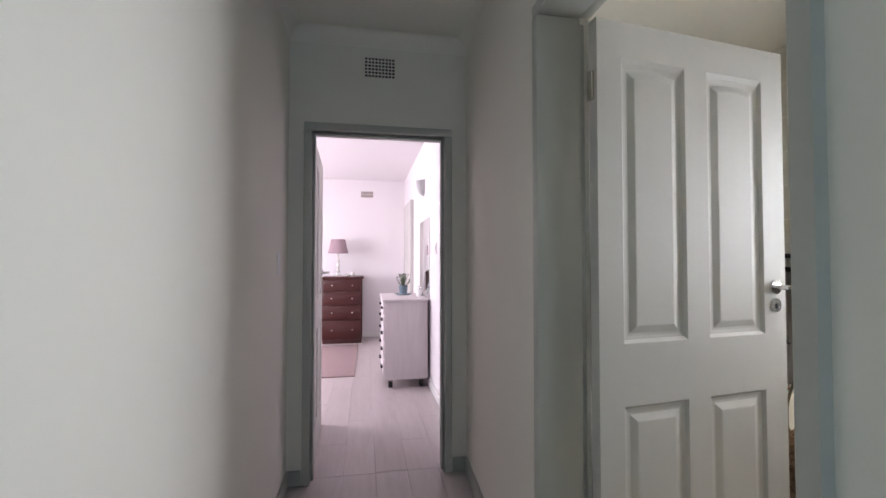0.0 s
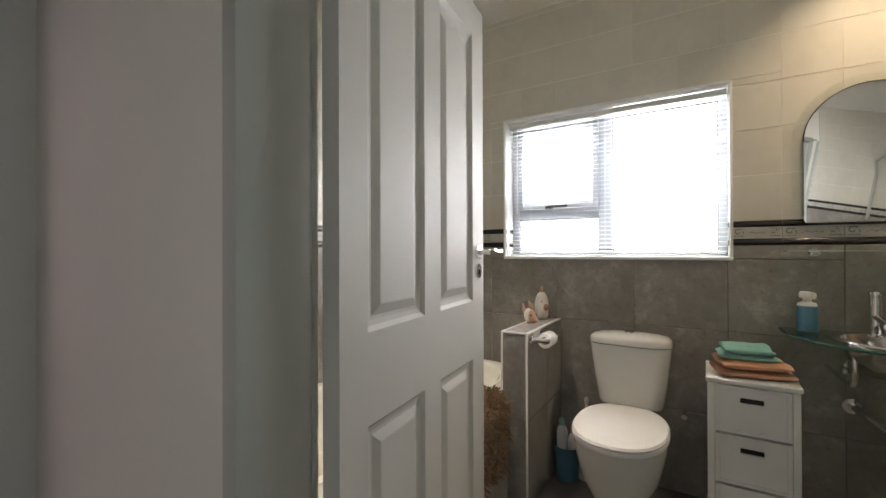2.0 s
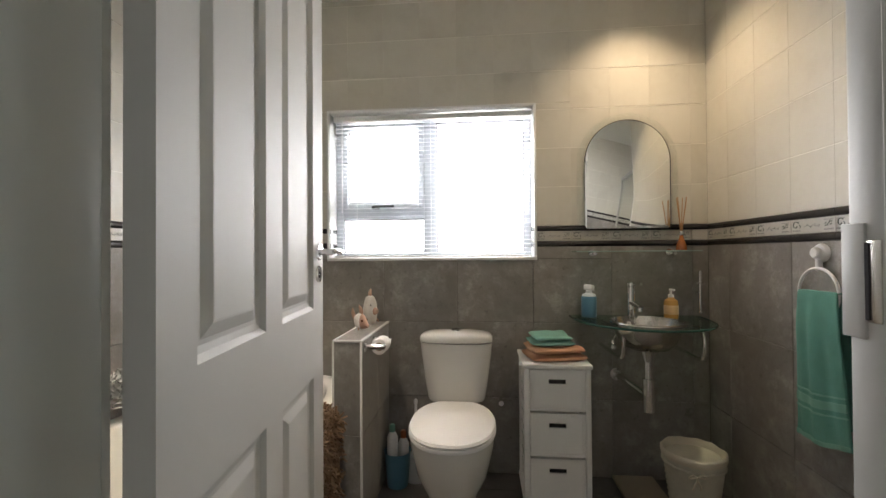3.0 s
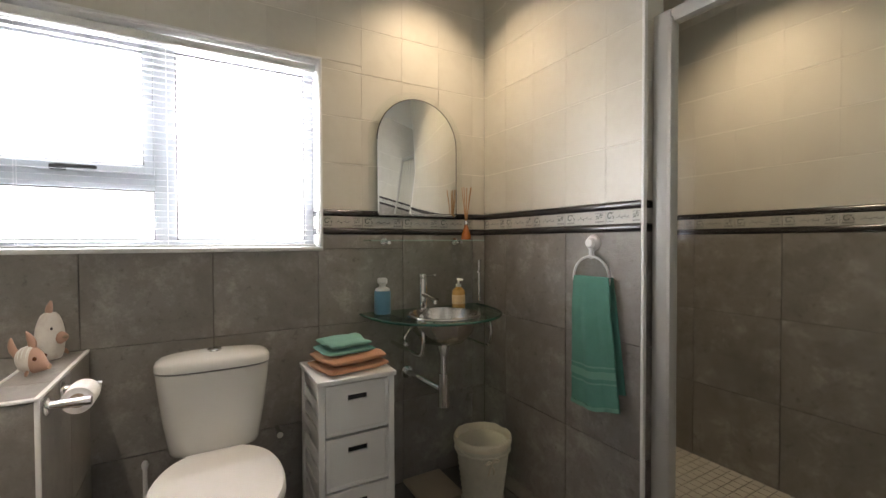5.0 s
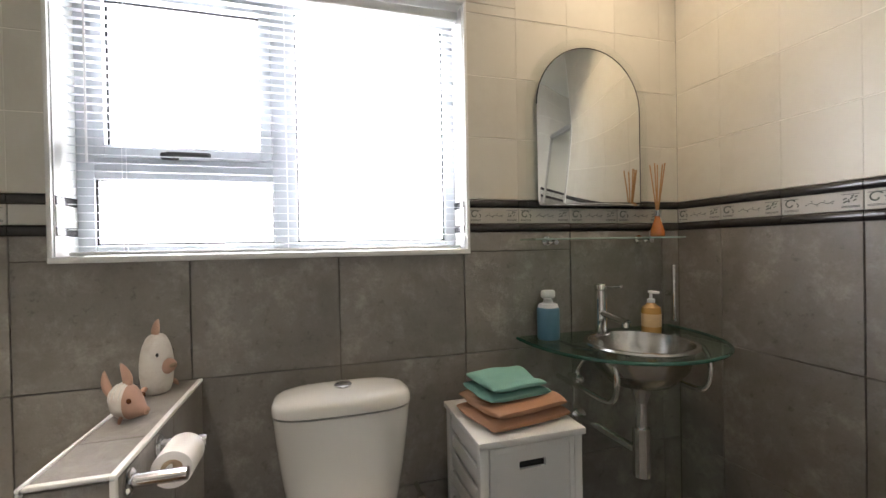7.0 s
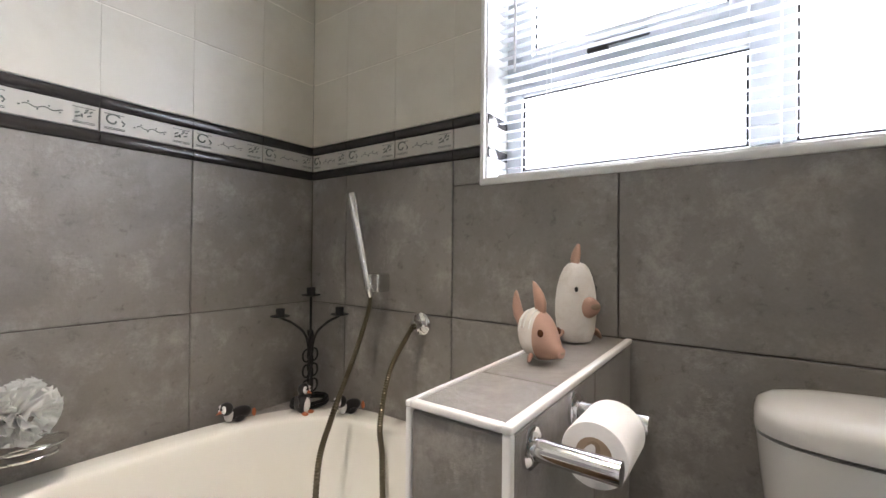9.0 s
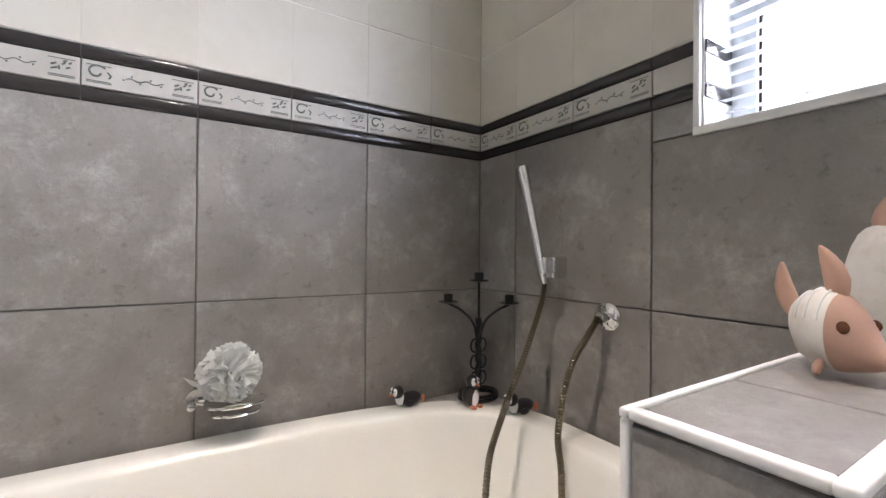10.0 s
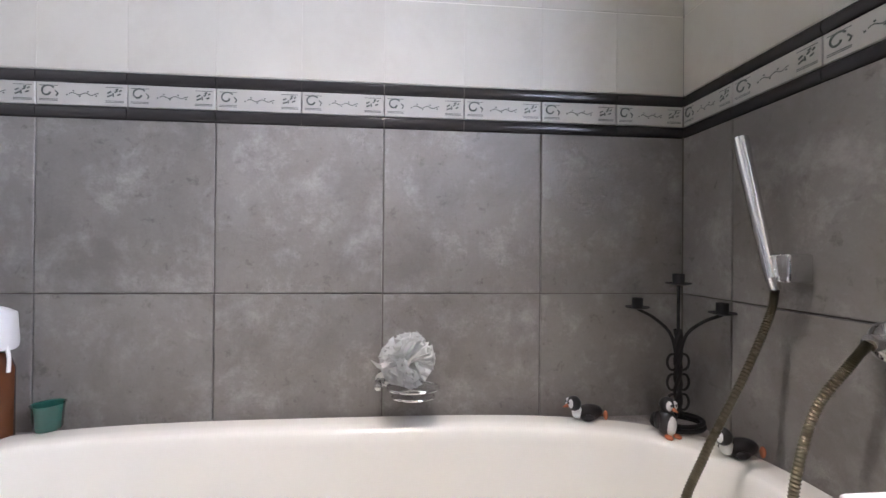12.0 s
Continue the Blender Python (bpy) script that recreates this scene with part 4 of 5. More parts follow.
for y in (0.135, -0.215):
    bm = tube(B(), spline([(-0.002, y + 0.03, GZ - 0.03), (-0.12, y + 0.02, GZ - 0.03), (-0.225, y, GZ - 0.024), (-0.262, y, GZ - 0.045), (-0.275, y, GZ - 0.09), (-0.262, y, GZ - 0.145), (-0.225, y + 0.005, GZ - 0.165), (-0.12, y + 0.02, GZ - 0.155), (-0.002, y + 0.03, GZ - 0.15)], 7), 0.0095, 14)
    part("bracket", bm, CHROME, basin, "curved chrome towel-bar bracket")
tap = thing("basin_tap", "tall chrome pillar mixer tap on the glass counter", "tap", (2.575, 0.01, GZ))
bm = lathe(B(), [(0.0, 0), (0.024, 0), (0.024, 0.006), (0.0165, 0.01), (0.0165, 0.150), (0.0145, 0.152), (0.0145, 0.155), (0.0175, 0.157), (0.0175, 0.170), (0.015, 0.173), (0, 0.173)], 26)
part("body", bm, CHROME, tap)
bm = cyl(B(), (0, 0, 0.075), (-0.105, 0, 0.060), 0.0115, 0.0105, 18)
cyl(bm, (-0.098, 0, 0.061), (-0.098, 0, 0.045), 0.011, 0.011, 16)
part("spout", bm, CHROME, tap)
part("lever", cyl(B(), (0, 0, 0.163), (-0.062, -0.018, 0.170), 0.0055, 0.0045, 12), CHROME, tap)
tap.scale = (1.25, 1.25, 1.0)

rail = thing("soap_lever_fitting", "slim chrome upright bracket with a cross peg on the corner wall", "bracket", (2.605, -0.335, 0.86))
bm = cyl(B(), (0, 0, 0), (0, 0, 0.205), 0.0085, 0.0085, 16)
ball(bm, (0, 0, 0.205), 0.010, (1, 1, 0.7))
cyl(bm, (0, 0, 0), (0, 0, 0.012), 0.013, 0.013, 16)
part("upright", bm, CHROME, rail)
bm = cyl(B(), (-0.025, 0.025, 0.15), (0.02, -0.02, 0.15), 0.005, 0.005, 12)
part("peg", bm, CHROME, rail)
part("wall_mount", cyl(B(), (0.003, 0, 0.10), (0.036, 0, 0.10), 0.010, 0.010, 14), CHROME, rail)

soap = thing("soap_dispenser", "blue soap dispenser with a white pump on the glass counter", "dispenser", (2.575, 0.215, GZ))
part("body", lathe(B(), [(0, 0), (0.034, 0), (0.037, 0.004), (0.037, 0.098), (0.034, 0.104), (0, 0.104)], 28), BLUEP, soap)
part("collar", lathe(B(), [(0.034, 0.1045), (0.030, 0.115), (0.016, 0.120), (0.014, 0.132), (0, 0.132)], 24), WHITEP, soap)
bm = box(B(), -0.05, 0.022, -0.021, 0.021, 0.132, 0.160, 0.008, 3, m=pose(0, 0, 0, 0, 8, -25))
part("pump", bm, WHITEP, soap)
lotion = thing("lotion_bottle", "honey-yellow lotion bottle with a white pump", "bottle", (2.535, -0.165, GZ))
part("body", lathe(B(), [(0, 0), (0.029, 0), (0.032, 0.005), (0.032, 0.07), (0.029, 0.088), (0.016, 0.098), (0.012, 0.103), (0, 0.103)], 28), HONEY, lotion)
part("label_band", lathe(B(), [(0.0322, 0.022), (0.0326, 0.023), (0.0326, 0.065), (0.0322, 0.066)], 28), material("pale_label", (0.72, 0.52, 0.28), 0.4, vary=0.15, scale=60), lotion)
part("collar", lathe(B(), [(0.013, 0.1035), (0.013, 0.116), (0, 0.116)], 18), WHITEP, lotion)
bm = cyl(B(), (0, 0, 0.116), (0, 0, 0.138), 0.005, 0.005, 10)
box(bm, -0.034, 0.008, -0.007, 0.007, 0.136, 0.145, 0.003)
part("pump", bm, WHITEP, lotion)

# ---- mirror, glass shelf, diffuser ----
mirror = thing("arched_mirror", "frameless arched wall mirror with a clear glass border", "mirror", (XE, 0.003, 1.285))


def arch(hw, z0, z1, x, n=28):
    """An upright round-topped outline."""
    zc = z1 - hw
    out = [Vector((x, hw, z0 + 0.012)), Vector((x, hw - 0.004, z0 + 0.003)), Vector((x, hw - 0.014, z0)), Vector((x, -hw + 0.014, z0)), Vector((x, -hw + 0.004, z0 + 0.003)), Vector((x, -hw, z0 + 0.012))]
    return out + [Vector((x, -hw * math.cos(math.pi * i / n), zc + hw * math.sin(math.pi * i / n))) for i in range(n + 1)]


bm = B()
loft(bm, [arch(0.252, -0.012, 0.602, -0.003), arch(0.252, -0.012, 0.602, -0.006), arch(0.246, -0.008, 0.596, -0.008)])
part("glass_border", bm, GLASS, mirror, "clear bevelled glass surround")
bm = B()
loft(bm, [arch(0.212, 0.004, 0.565, -0.009), arch(0.212, 0.004, 0.565, -0.012), arch(0.207, 0.009, 0.560, -0.0135)])
part("silvered_glass", bm, MIRROR, mirror)
bm = tube(B(), arch(0.2125, 0.0035, 0.5655, -0.0115), 0.0022, 6)
part("dark_edge", bm, GASKET, mirror, "thin dark polished edge")

shelf = thing("glass_shelf", "clear glass shelf on two chrome brackets under the mirror", "shelf", (XE, -0.01, 1.172))
part("glass", box(B(), -0.115, -0.006, -0.30, 0.295, -0.003, 0.003, 0.001), GREENGLASS, shelf)
part("glass_edge", box(B(), -0.1175, -0.1152, -0.30, 0.295, -0.003, 0.003, 0.0008), SHELFEDGE, shelf, "pale polished glass edge")
for y in (0.195, -0.19):
    bm = cyl(B(), (-0.001, y, -0.006), (-0.012, y, -0.006), 0.017, 0.017, 18)
    cyl(bm, (-0.01, y, -0.010), (-0.075, y, -0.010), 0.0085, 0.0085, 14)
    box(bm, -0.056, -0.05, y - 0.016, y + 0.016, -0.016, -0.0035, 0.003)
    part("bracket", bm, CHROME, shelf, "chrome shelf bracket")
diffuser = thing("reed_diffuser", "amber reed diffuser bottle with brown reeds on the shelf", "diffuser", (2.575, -0.235, 1.1755))
part("bottle", lathe(B(), [(0, 0), (0.023, 0), (0.025, 0.004), (0.024, 0.02), (0.013, 0.055), (0.009, 0.066), (0.009, 0.078), (0, 0.078)], 22), AMBER, diffuser)
part("collar", lathe(B(), [(0.0105, 0.074), (0.0115, 0.08), (0.0115, 0.094), (0.0, 0.094)], 18), CHROME, diffuser)
for dx, dy in ((0.02, 0.012), (-0.012, 0.02), (0.004, -0.03), (-0.02, -0.018), (0.01, -0.012)):
    part("reed", cyl(B(), (dx * 0.1, dy * 0.1, 0.09), (dx, dy, 0.262), 0.0022, 0.0022, 8), REED, diffuser)

# ---- bin ----
bin_ = thing("waste_bin", "whitewashed woven waste bin with a tied cream liner", "bin", (2.335, -0.165, 0))
bm = B()
seg, rows_ = 40, 22
rings = []
for k in range(rows_ + 1):
    z = 0.012 + 0.27 * k / rows_
    r0 = 0.088 + 0.034 * (k / rows_)
    rings.append([Vector(((r0 + 0.0035 * math.sin(i * math.pi / 2 * 2 + (k % 2) * math.pi) ) * math.cos(2 * math.pi * i / seg), (r0 + 0.0035 * math.cos(i * math.pi + (k % 2) * math.pi)) * math.sin(2 * math.pi * i / seg), z)) for i in range(seg)])
loft(bm, rings, cap=(True, False))
part("woven_body", bm, BASKET, bin_, "whitewashed woven cane side")
for z, r in ((0.012, 0.090), (0.022, 0.091), (0.245, 0.121)):
    bm = tube(B(), [(r * math.cos(2 * math.pi * i / 40), r * math.sin(2 * math.pi * i / 40), z + 0.002 * math.sin(i * 2.2)) for i in range(41)], 0.006, 8)
    part("braid", bm, BASKET, bin_, "plaited cane band")
bm = lathe(B(), [(0.0, 0.016), (0.08, 0.016), (0.113, 0.28), (0.118, 0.298), (0.123, 0.302), (0.129, 0.296), (0.130, 0.282), (0.127, 0.270), (0.122, 0.272)], 48)
for v in bm.verts:
    if v.co.z > 0.2:
        v.co *= 1 + 0.018 * noise.noise(v.co * 26)
part("liner", bm, LINER, bin_, "cream cloth liner folded over the rim")
bm = B()
for s in (-1, 1):
    tube(bm, spline([(-0.130, 0.045, 0.238), (-0.137, 0.045 + s * 0.02, 0.252), (-0.135, 0.045 + s * 0.034, 0.238), (-0.131, 0.045, 0.236), (-0.132, 0.045 + s * 0.012, 0.205), (-0.126, 0.045 + s * 0.015, 0.185)], 5), 0.0035, 8)
part("bow", bm, LINER, bin_, "small tied bow")

mat_b = thing("bathroom_scale", "pale flat bathroom scale on the floor by the wall", "scale", (2.40, 0.06, 0))
part("plate", box(B(), -0.02, 0.22, -0.16, 0.04, 0.012, 0.03, 0.006), material("greige_plastic", (0.42, 0.35, 0.27), 0.4), mat_b)
part("foot_pad", box(B(), 0.0, 0.20, -0.14, 0.02, 0.0, 0.012, 0.002), GASKET, mat_b)

# ---- towel ring ----
ring = thing("towel_ring", "white plastic suction towel ring on the tiled wall", "towel ring", (1.912, YS, 1.16))
bm = lathe(B(), [(0, 0), (0.031, 0), (0.032, 0.006), (0.028, 0.014), (0.020, 0.017), (0.019, 0.028), (0.015, 0.032), (0, 0.032)], 30, pose(0, 0, 0, -90, 0, 0))
part("suction_cup", bm, WHITEP, ring)
part("neck", box(B(), -0.009, 0.009, 0.006, 0.022, -0.062, -0.02, 0.005, 3), WHITEP, ring)
bm = tube(B(), [(0.085 * math.cos(a), 0.018, -0.135 + 0.083 * math.sin(a)) for a in [2 * math.pi * i / 40 for i in range(41)]], 0.005, 10)
part("ring", bm, WHITEP, ring)
towel = thing("hand_towel", "teal terry hand towel with woven bands on the ring", "towel", (1.904, YS + 0.018, 1.022))
bm = B()
rows_, cols = 40, 22
for side, length in ((1, 0.50), (-1, 0.44)):
    for lay in (0.0,):
        grid_ = []
        for i in range(rows_ + 1):
            u = i / rows_
            line = []
            for j in range(cols + 1):
                v = j / cols - 0.5
                w = 0.168 + 0.04 * u
                wave = (0.006 * math.sin(v * 9 + 1.2) + 0.004 * math.sin(v * 19 + u * 2)) * min(1, u * 2 + 0.15)
                x = v * w - 0.012 * u - (0.02 * u if v < 0 else 0)
                y = side * (0.008 + 0.008 * min(1, u * 4)) + wave + 0.002 * noise.noise((x * 30, u * 12, side * 5))
                if side < 0:
                    y = max(y, -0.014)
                z = -u * length + 0.006 * math.sin(math.pi * 0.5 * (1 - min(1, u * 12))) + 0.05 * u * u * (0.5 - abs(v)) * 0.2 + (0.030 * u if v < 0 else 0) * -2 * v
                line.append(bm.verts.new((x, y, z)))
            grid_.append(line)
        for i in range(rows_):
            for j in range(cols):
                bm.faces.new((grid_[i][j], grid_[i][j + 1], grid_[i + 1][j + 1], grid_[i + 1][j]))
        if side == 1:
            first = grid_[0]
        else:
            for j in range(cols):
                bm.faces.new((first[j], first[j + 1], grid_[0][j + 1], grid_[0][j]))
cloth = part("cloth", bm, TEAL, towel)
sol = cloth.modifiers.new("thick", "SOLIDIFY")
sol.thickness, sol.offset = 0.005, 1
for u0, u1 in ((0.66, 0.672), (0.70, 0.755), (0.785, 0.797), (0.965, 0.995)):
    bm = B()
    lines = []
    for u in (u0, (u0 + u1) / 2, u1):
        line = []
        for j in range(cols + 1):
            v = j / cols - 0.5
            wave = 0.006 * math.sin(v * 9 + 1.2) + 0.004 * math.sin(v * 19 + u * 2)
            x = v * (0.168 + 0.04 * u) - 0.012 * u - (0.02 * u if v < 0 else 0)
            z = -u * 0.50 + 0.005 * u * u * (0.5 - abs(v)) + (0.030 * u if v < 0 else 0) * -2 * v
            line.append(Vector((x, 0.0238 + wave, z)))
        lines.append(line)
    loft(bm, [[*a, *[p - Vector((0, 0.004, 0)) for p in a[::-1]]] for a in lines])
    part("woven_band", bm, BAND, towel, "paler woven band")

# ---- shower ----
shower = thing("shower_enclosure", "grey-white framed shower enclosure with clear glass", "shower", (1.66, YS - 0.05, 0))
for b in ((-0.03, 0.03, -0.022, 0.022, 0, 1.93), (-0.752, -0.735, -0.02, 0.02, 0, 1.93)):
    part("post", box(B(), *b, 0.004), POSTGREY, shower)
part("post_lip", box(B(), -0.040, -0.028, -0.012, 0.030, 0, 1.90, 0.003), POSTGREY, shower)
part("header", box(B(), -0.735, -0.03, -0.02, 0.02, 1.885, 1.93, 0.004), POSTGREY, shower)
part("threshold", box(B(), -0.735, -0.03, -0.02, 0.02, 0, 0.03, 0.003), POSTGREY, shower)
pane = part("glass_door", box(B(), -0.735, -0.04, -0.003, 0.003, 0.03, 1.885), GLASS, shower, "clear glass shower door")
pane.visible_shadow = False

# ---- ceiling downlights ----
# the third fitting is invented, to go with the fill spot over the bath
for x, y in ((2.33, -0.02), (1.75, -1.0), (1.82, 1.62)):
    dl = thing("downlight", "small round recessed chrome ceiling downlight", "downlight", (x, y, HB), group="bathroom downlights")
    part("bezel", lathe(B(), [(0.030, -0.001), (0.046, -0.001), (0.046, -0.005), (0.030, -0.008), (0.030, -0.001)], 28), CHROME, dl)
    part("bulb", lathe(B(), [(0, -0.002), (0.029, -0.002), (0.029, -0.004), (0, -0.004)], 24), LAMPGLOW, dl)

# ---- bath ----
BCX, BCY, BRX, BRY, RIM = 1.757, 1.808, 0.878, 0.437, 0.51
deck = thing("bath_deck", "grey-tiled bath surround filling the corner", "bath surround", (BCX, BCY, 0), kind="structure")
bm = B()
R = lambda g, z, pw=3.4: oval(0, 0, BRX - g, BRY - g, z, 96, pw)
rect = [Vector((max(-0.884, min(0.878, v.x * 3)), max(-0.445, min(0.437, v.y * 3)), 0)) for v in oval(0, 0, 0.884, 0.445, 0, 96, 2)]
loft(bm, [[Vector((p.x, p.y, 0.0)) for p in rect], [Vector((p.x, p.y, 0.492)) for p in rect], R(0.02, 0.492), R(0.02, 0.40)], cap=(True, False))
part("deck_top", bm, TILE, deck)
bath = thing("bathtub", "ivory acrylic bathtub with a wide rounded rim", "bathtub", (BCX, BCY, 0))
bm = B()
rings = [R(0.006, 0.492), R(0.004, RIM - 0.006), R(0.010, RIM), R(0.050, RIM + 0.003), R(0.078, RIM + 0.002), R(0.084, RIM - 0.001), R(0.089, RIM - 0.008), R(0.094, RIM - 0.028), R(0.115, 0.40, 3.3), R(0.14, 0.25, 3.2), R(0.175, 0.15, 3.0), R(0.25, 0.105, 2.8), R(0.34, 0.10, 2.6)]
loft(bm, rings, cap=(False, True))
part("shell", bm, ACRYLIC, bath)
part("waste", lathe(B(), [(0, 0.101), (0.03, 0.101), (0.03, 0.104), (0.02, 0.106), (0, 0.106)], 24, Matrix.Translation((0.35, 0, 0))), CHROME, bath)

shag = thing("shaggy_bath_mat", "brown shaggy bath mat draped over the bath edge", "bath mat", (1.80, 1.36, 0))
bm = B()
prof = spline([(0, -0.017, 0.20), (0, -0.018, 0.42), (0, -0.012, 0.505), (0, 0.02, 0.531), (0, 0.09, 0.530), (0, 0.15, 0.525)], 8)
loft(bm, [[Vector((x, p.y, p.z)) for p in prof] + [Vector((x, p.y - 0.006 * (p.z < 0.5), p.z + 0.006)) for p in prof[::-1]] for x in (-0.27, -0.1, 0.1, 0.26)])
part("backing", bm, SHAG, shag)
rnd = random.Random(5)
bm = B()
for k in range(1500):
    p = prof[int(rnd.random() * (len(prof) - 1))]
    x = rnd.uniform(-0.275, 0.268)
    nrm = Vector((0, -1, 0.15)) if p.z < 0.49 else Vector((0, -0.35, 1))
    base = Vector((x, p.y - (0.006 if p.z < 0.5 else 0), p.z + 0.005))
    d1 = base + nrm.normalized() * 0.012 + Vector((rnd.gauss(0, 0.006), rnd.gauss(0, 0.004), rnd.gauss(0, 0.005)))
    d2 = d1 + nrm.normalized() * 0.008 + Vector((rnd.gauss(0, 0.009), rnd.gauss(0, 0.006), -0.008 + rnd.gauss(0, 0.007)))
    tube(bm, [base, d1, d2], 0.004, 5, rings=[0.0042, 0.0048, 0.003])
tagged(part("pile", bm, SHAG, shag, "thick brown chenille pile"), kind="stuff")

# ---- hand shower ----
hs = thing("hand_shower", "slim chrome hand shower in a wall bracket above the bath", "hand shower", (XE, 1.917, 0.875))
bm = box(B(), -0.05, -0.001, -0.022, 0.018, -0.022, 0.03, 0.006, 3)
part("wall_bracket", bm, CHROME, hs)
bm = cyl(B(), (-0.050, 0.012, -0.02), (-0.058, 0.078, 0.255), 0.0105, 0.0145, 24)
part("wand", bm, CHROME, hs)
bm = cyl(B(), (-0.0455, 0.010, -0.035), (-0.050, 0.012, -0.012), 0.009, 0.0115, 18)
part("hose_nut", bm, CHROME, hs)
path = spline([(2.594, 1.927, 0.842), (2.585, 1.930, 0.79), (2.53, 1.925, 0.68), (2.44, 1.90, 0.56), (2.375, 1.868, 0.47), (2.35, 1.83, 0.32), (2.38, 1.76, 0.21), (2.45, 1.745, 0.30), (2.498, 1.785, 0.46), (2.515, 1.81, 0.54), (2.553, 1.815, 0.66), (2.588, 1.79, 0.745), (2.607, 1.782, 0.775)], 40)
rr = [0.0078 if i % 2 else 0.0062 for i in range(len(path))]
path = [p - Vector((XE, 1.917, 0.875)) for p in path]
part("hose", tube(B(), path, 0.007, 10, rr), HOSE, hs, "aged brassy ribbed metal hose")
bm = lathe(B(), [(0, 0), (0.030, 0), (0.031, 0.004), (0.026, 0.010), (0.013, 0.014), (0.012, 0.034), (0, 0.034)], 28, pose(0, 1.782 - 1.917, 0.775 - 0.875, 0, -90, 0))
part("wall_outlet", bm, CHROME, hs, "round chrome hose outlet")

# ---- on the bath rim ----
candle = thing("candelabra", "black wrought-iron three-arm candle holder on the bath corner", "candle holder", (2.544, 2.124, RIM + 0.0035))
bm = B()
for i, r in enumerate((0.055, 0.053)):
    tube(bm, [(r * math.cos(a), r * math.sin(a) * 0.8, 0.006 + 0.01 * i) for a in [2 * math.pi * k / 30 for k in range(31)]], 0.005, 8)
tube(bm, [(0.055, 0, 0.012), (0.02, 0.01, 0.02), (0, 0, 0.03)], 0.005, 8)
tube(bm, [(-0.055, 0, 0.012), (-0.02, -0.01, 0.02), (0, 0, 0.03)], 0.005, 8)
part("base_ring", bm, IRON, candle)
bm = B()
for k in range(3):
    o = 2 * math.pi * k / 3
    tube(bm, [(0.006 * math.cos(o + z * 60), 0.006 * math.sin(o + z * 60), z) for z in [0.02 + 0.006 * i for i in range(34)]], 0.004, 7)
for z in (0.055, 0.10, 0.145):
    for s in (-1, 1):
        tube(bm, [(s * 0.013 + 0.013 * math.cos(a), 0, z + 0.018 * math.sin(a)) for a in [2 * math.pi * k / 18 for k in range(19)]], 0.0028, 6)
part("stem", bm, IRON, candle, "twisted iron stem")
for a in ((-0.068, 0.050, 0.258), (0.066, -0.050, 0.258), (0, 0, 0.318)):
    dx, dy, z = a
    bm = tube(B(), spline([(0, 0, 0.12), (dx * 0.15, dy * 0.15, 0.20), (dx * 0.55, dy * 0.55, z - 0.02), (dx, dy, z)], 7), 0.0035, 8)
    arm = part("arm", bm, IRON, candle)
    bm = lathe(B(), [(0, z), (0.012, z), (0.027, z + 0.004), (0.027, z + 0.006), (0.013, z + 0.004), (0.012, z + 0.005), (0.0125, z + 0.026), (0.010, z + 0.026), (0.0095, z + 0.008), (0, z + 0.008)], 20, Matrix.Translation((dx, dy, 0)))
    part("candle_cup", bm, IRON, arm)


def penguin(at, rz, lying):
    ob = tagged(thing("penguin_figurine", "small black and white glazed penguin figurine " + ("lying" if lying else "sitting") + " on the bath rim", "figurine", at, rz), group="penguin figurines")
    m = pose(0, 0, 0.014, -78, 0, 0) if lying else pose(0, 0, 0.022)
    part("body", ball(B(), (0, 0.012 if lying else 0, 0.014 if lying else 0.022), 0.018, (0.8, 1.5, 0.75) if lying else (0.85, 0.8, 1.2), 16, 12), BLACK, ob)
    hz, hy = (0.031, -0.016) if lying else (0.05, -0.002)
    part("head", ball(B(), (0, hy, hz), 0.0125, (1, 1, 1.02), 16, 12), BLACK, ob)
    bm = B()
    for s in (-1, 1):
        ball(bm, (s * 0.0048, hy - 0.0085, hz + 0.001), 0.0062, (0.85, 0.7, 1.25), 12, 8)
    ball(bm, (0, -0.010 if lying else -0.0085, 0.016 if lying else 0.02), 0.012, (0.8, 0.75, 1.0) if lying else (0.8, 0.65, 1.35), 12, 8)
    part("white_face", bm, WHITEP, ob, "white face and chest")
    bm = B()
    for s in (-1, 1):
        part("eye", ball(B(), (s * 0.0048, hy - 0.0128, hz + 0.003), 0.0018, (1, 0.6, 1.3), 8, 6), BLACK, ob)
    part("beak", cyl(B(), (0, hy - 0.012, hz - 0.003), (0, hy - 0.021, hz - 0.005), 0.0034, 0.0008, 10), ORANGE, ob)
    bm = B()
    for s in (-1, 1):
        bm = B()
        if lying:
            ball(bm, (s * 0.008, 0.040, 0.009), 0.006, (0.8, 0.6, 1.4), 10, 8)
        else:
            ball(bm, (s * 0.008, -0.014, 0.004), 0.006, (0.9, 1.3, 0.6), 10, 8)
        part("foot", bm, ORANGE, ob, "orange foot")
    for s in (-1, 1):
        bm = ball(B(), (s * 0.0165, 0.002, 0.010 if lying else 0.026), 0.008, (0.4, 1.5 if lying else 0.8, 0.7 if lying else 1.8), 10, 8)
        part("flipper", bm, BLACK, ob)
    ob.scale = (1.35, 1.35, 1.35)
    return ob


penguin((2.345, 2.178, RIM + 0.001), -82, True)
penguin((2.492, 2.085, RIM + 0.001), 10, False)
penguin((2.562, 1.985, RIM + 0.001), -88, True)

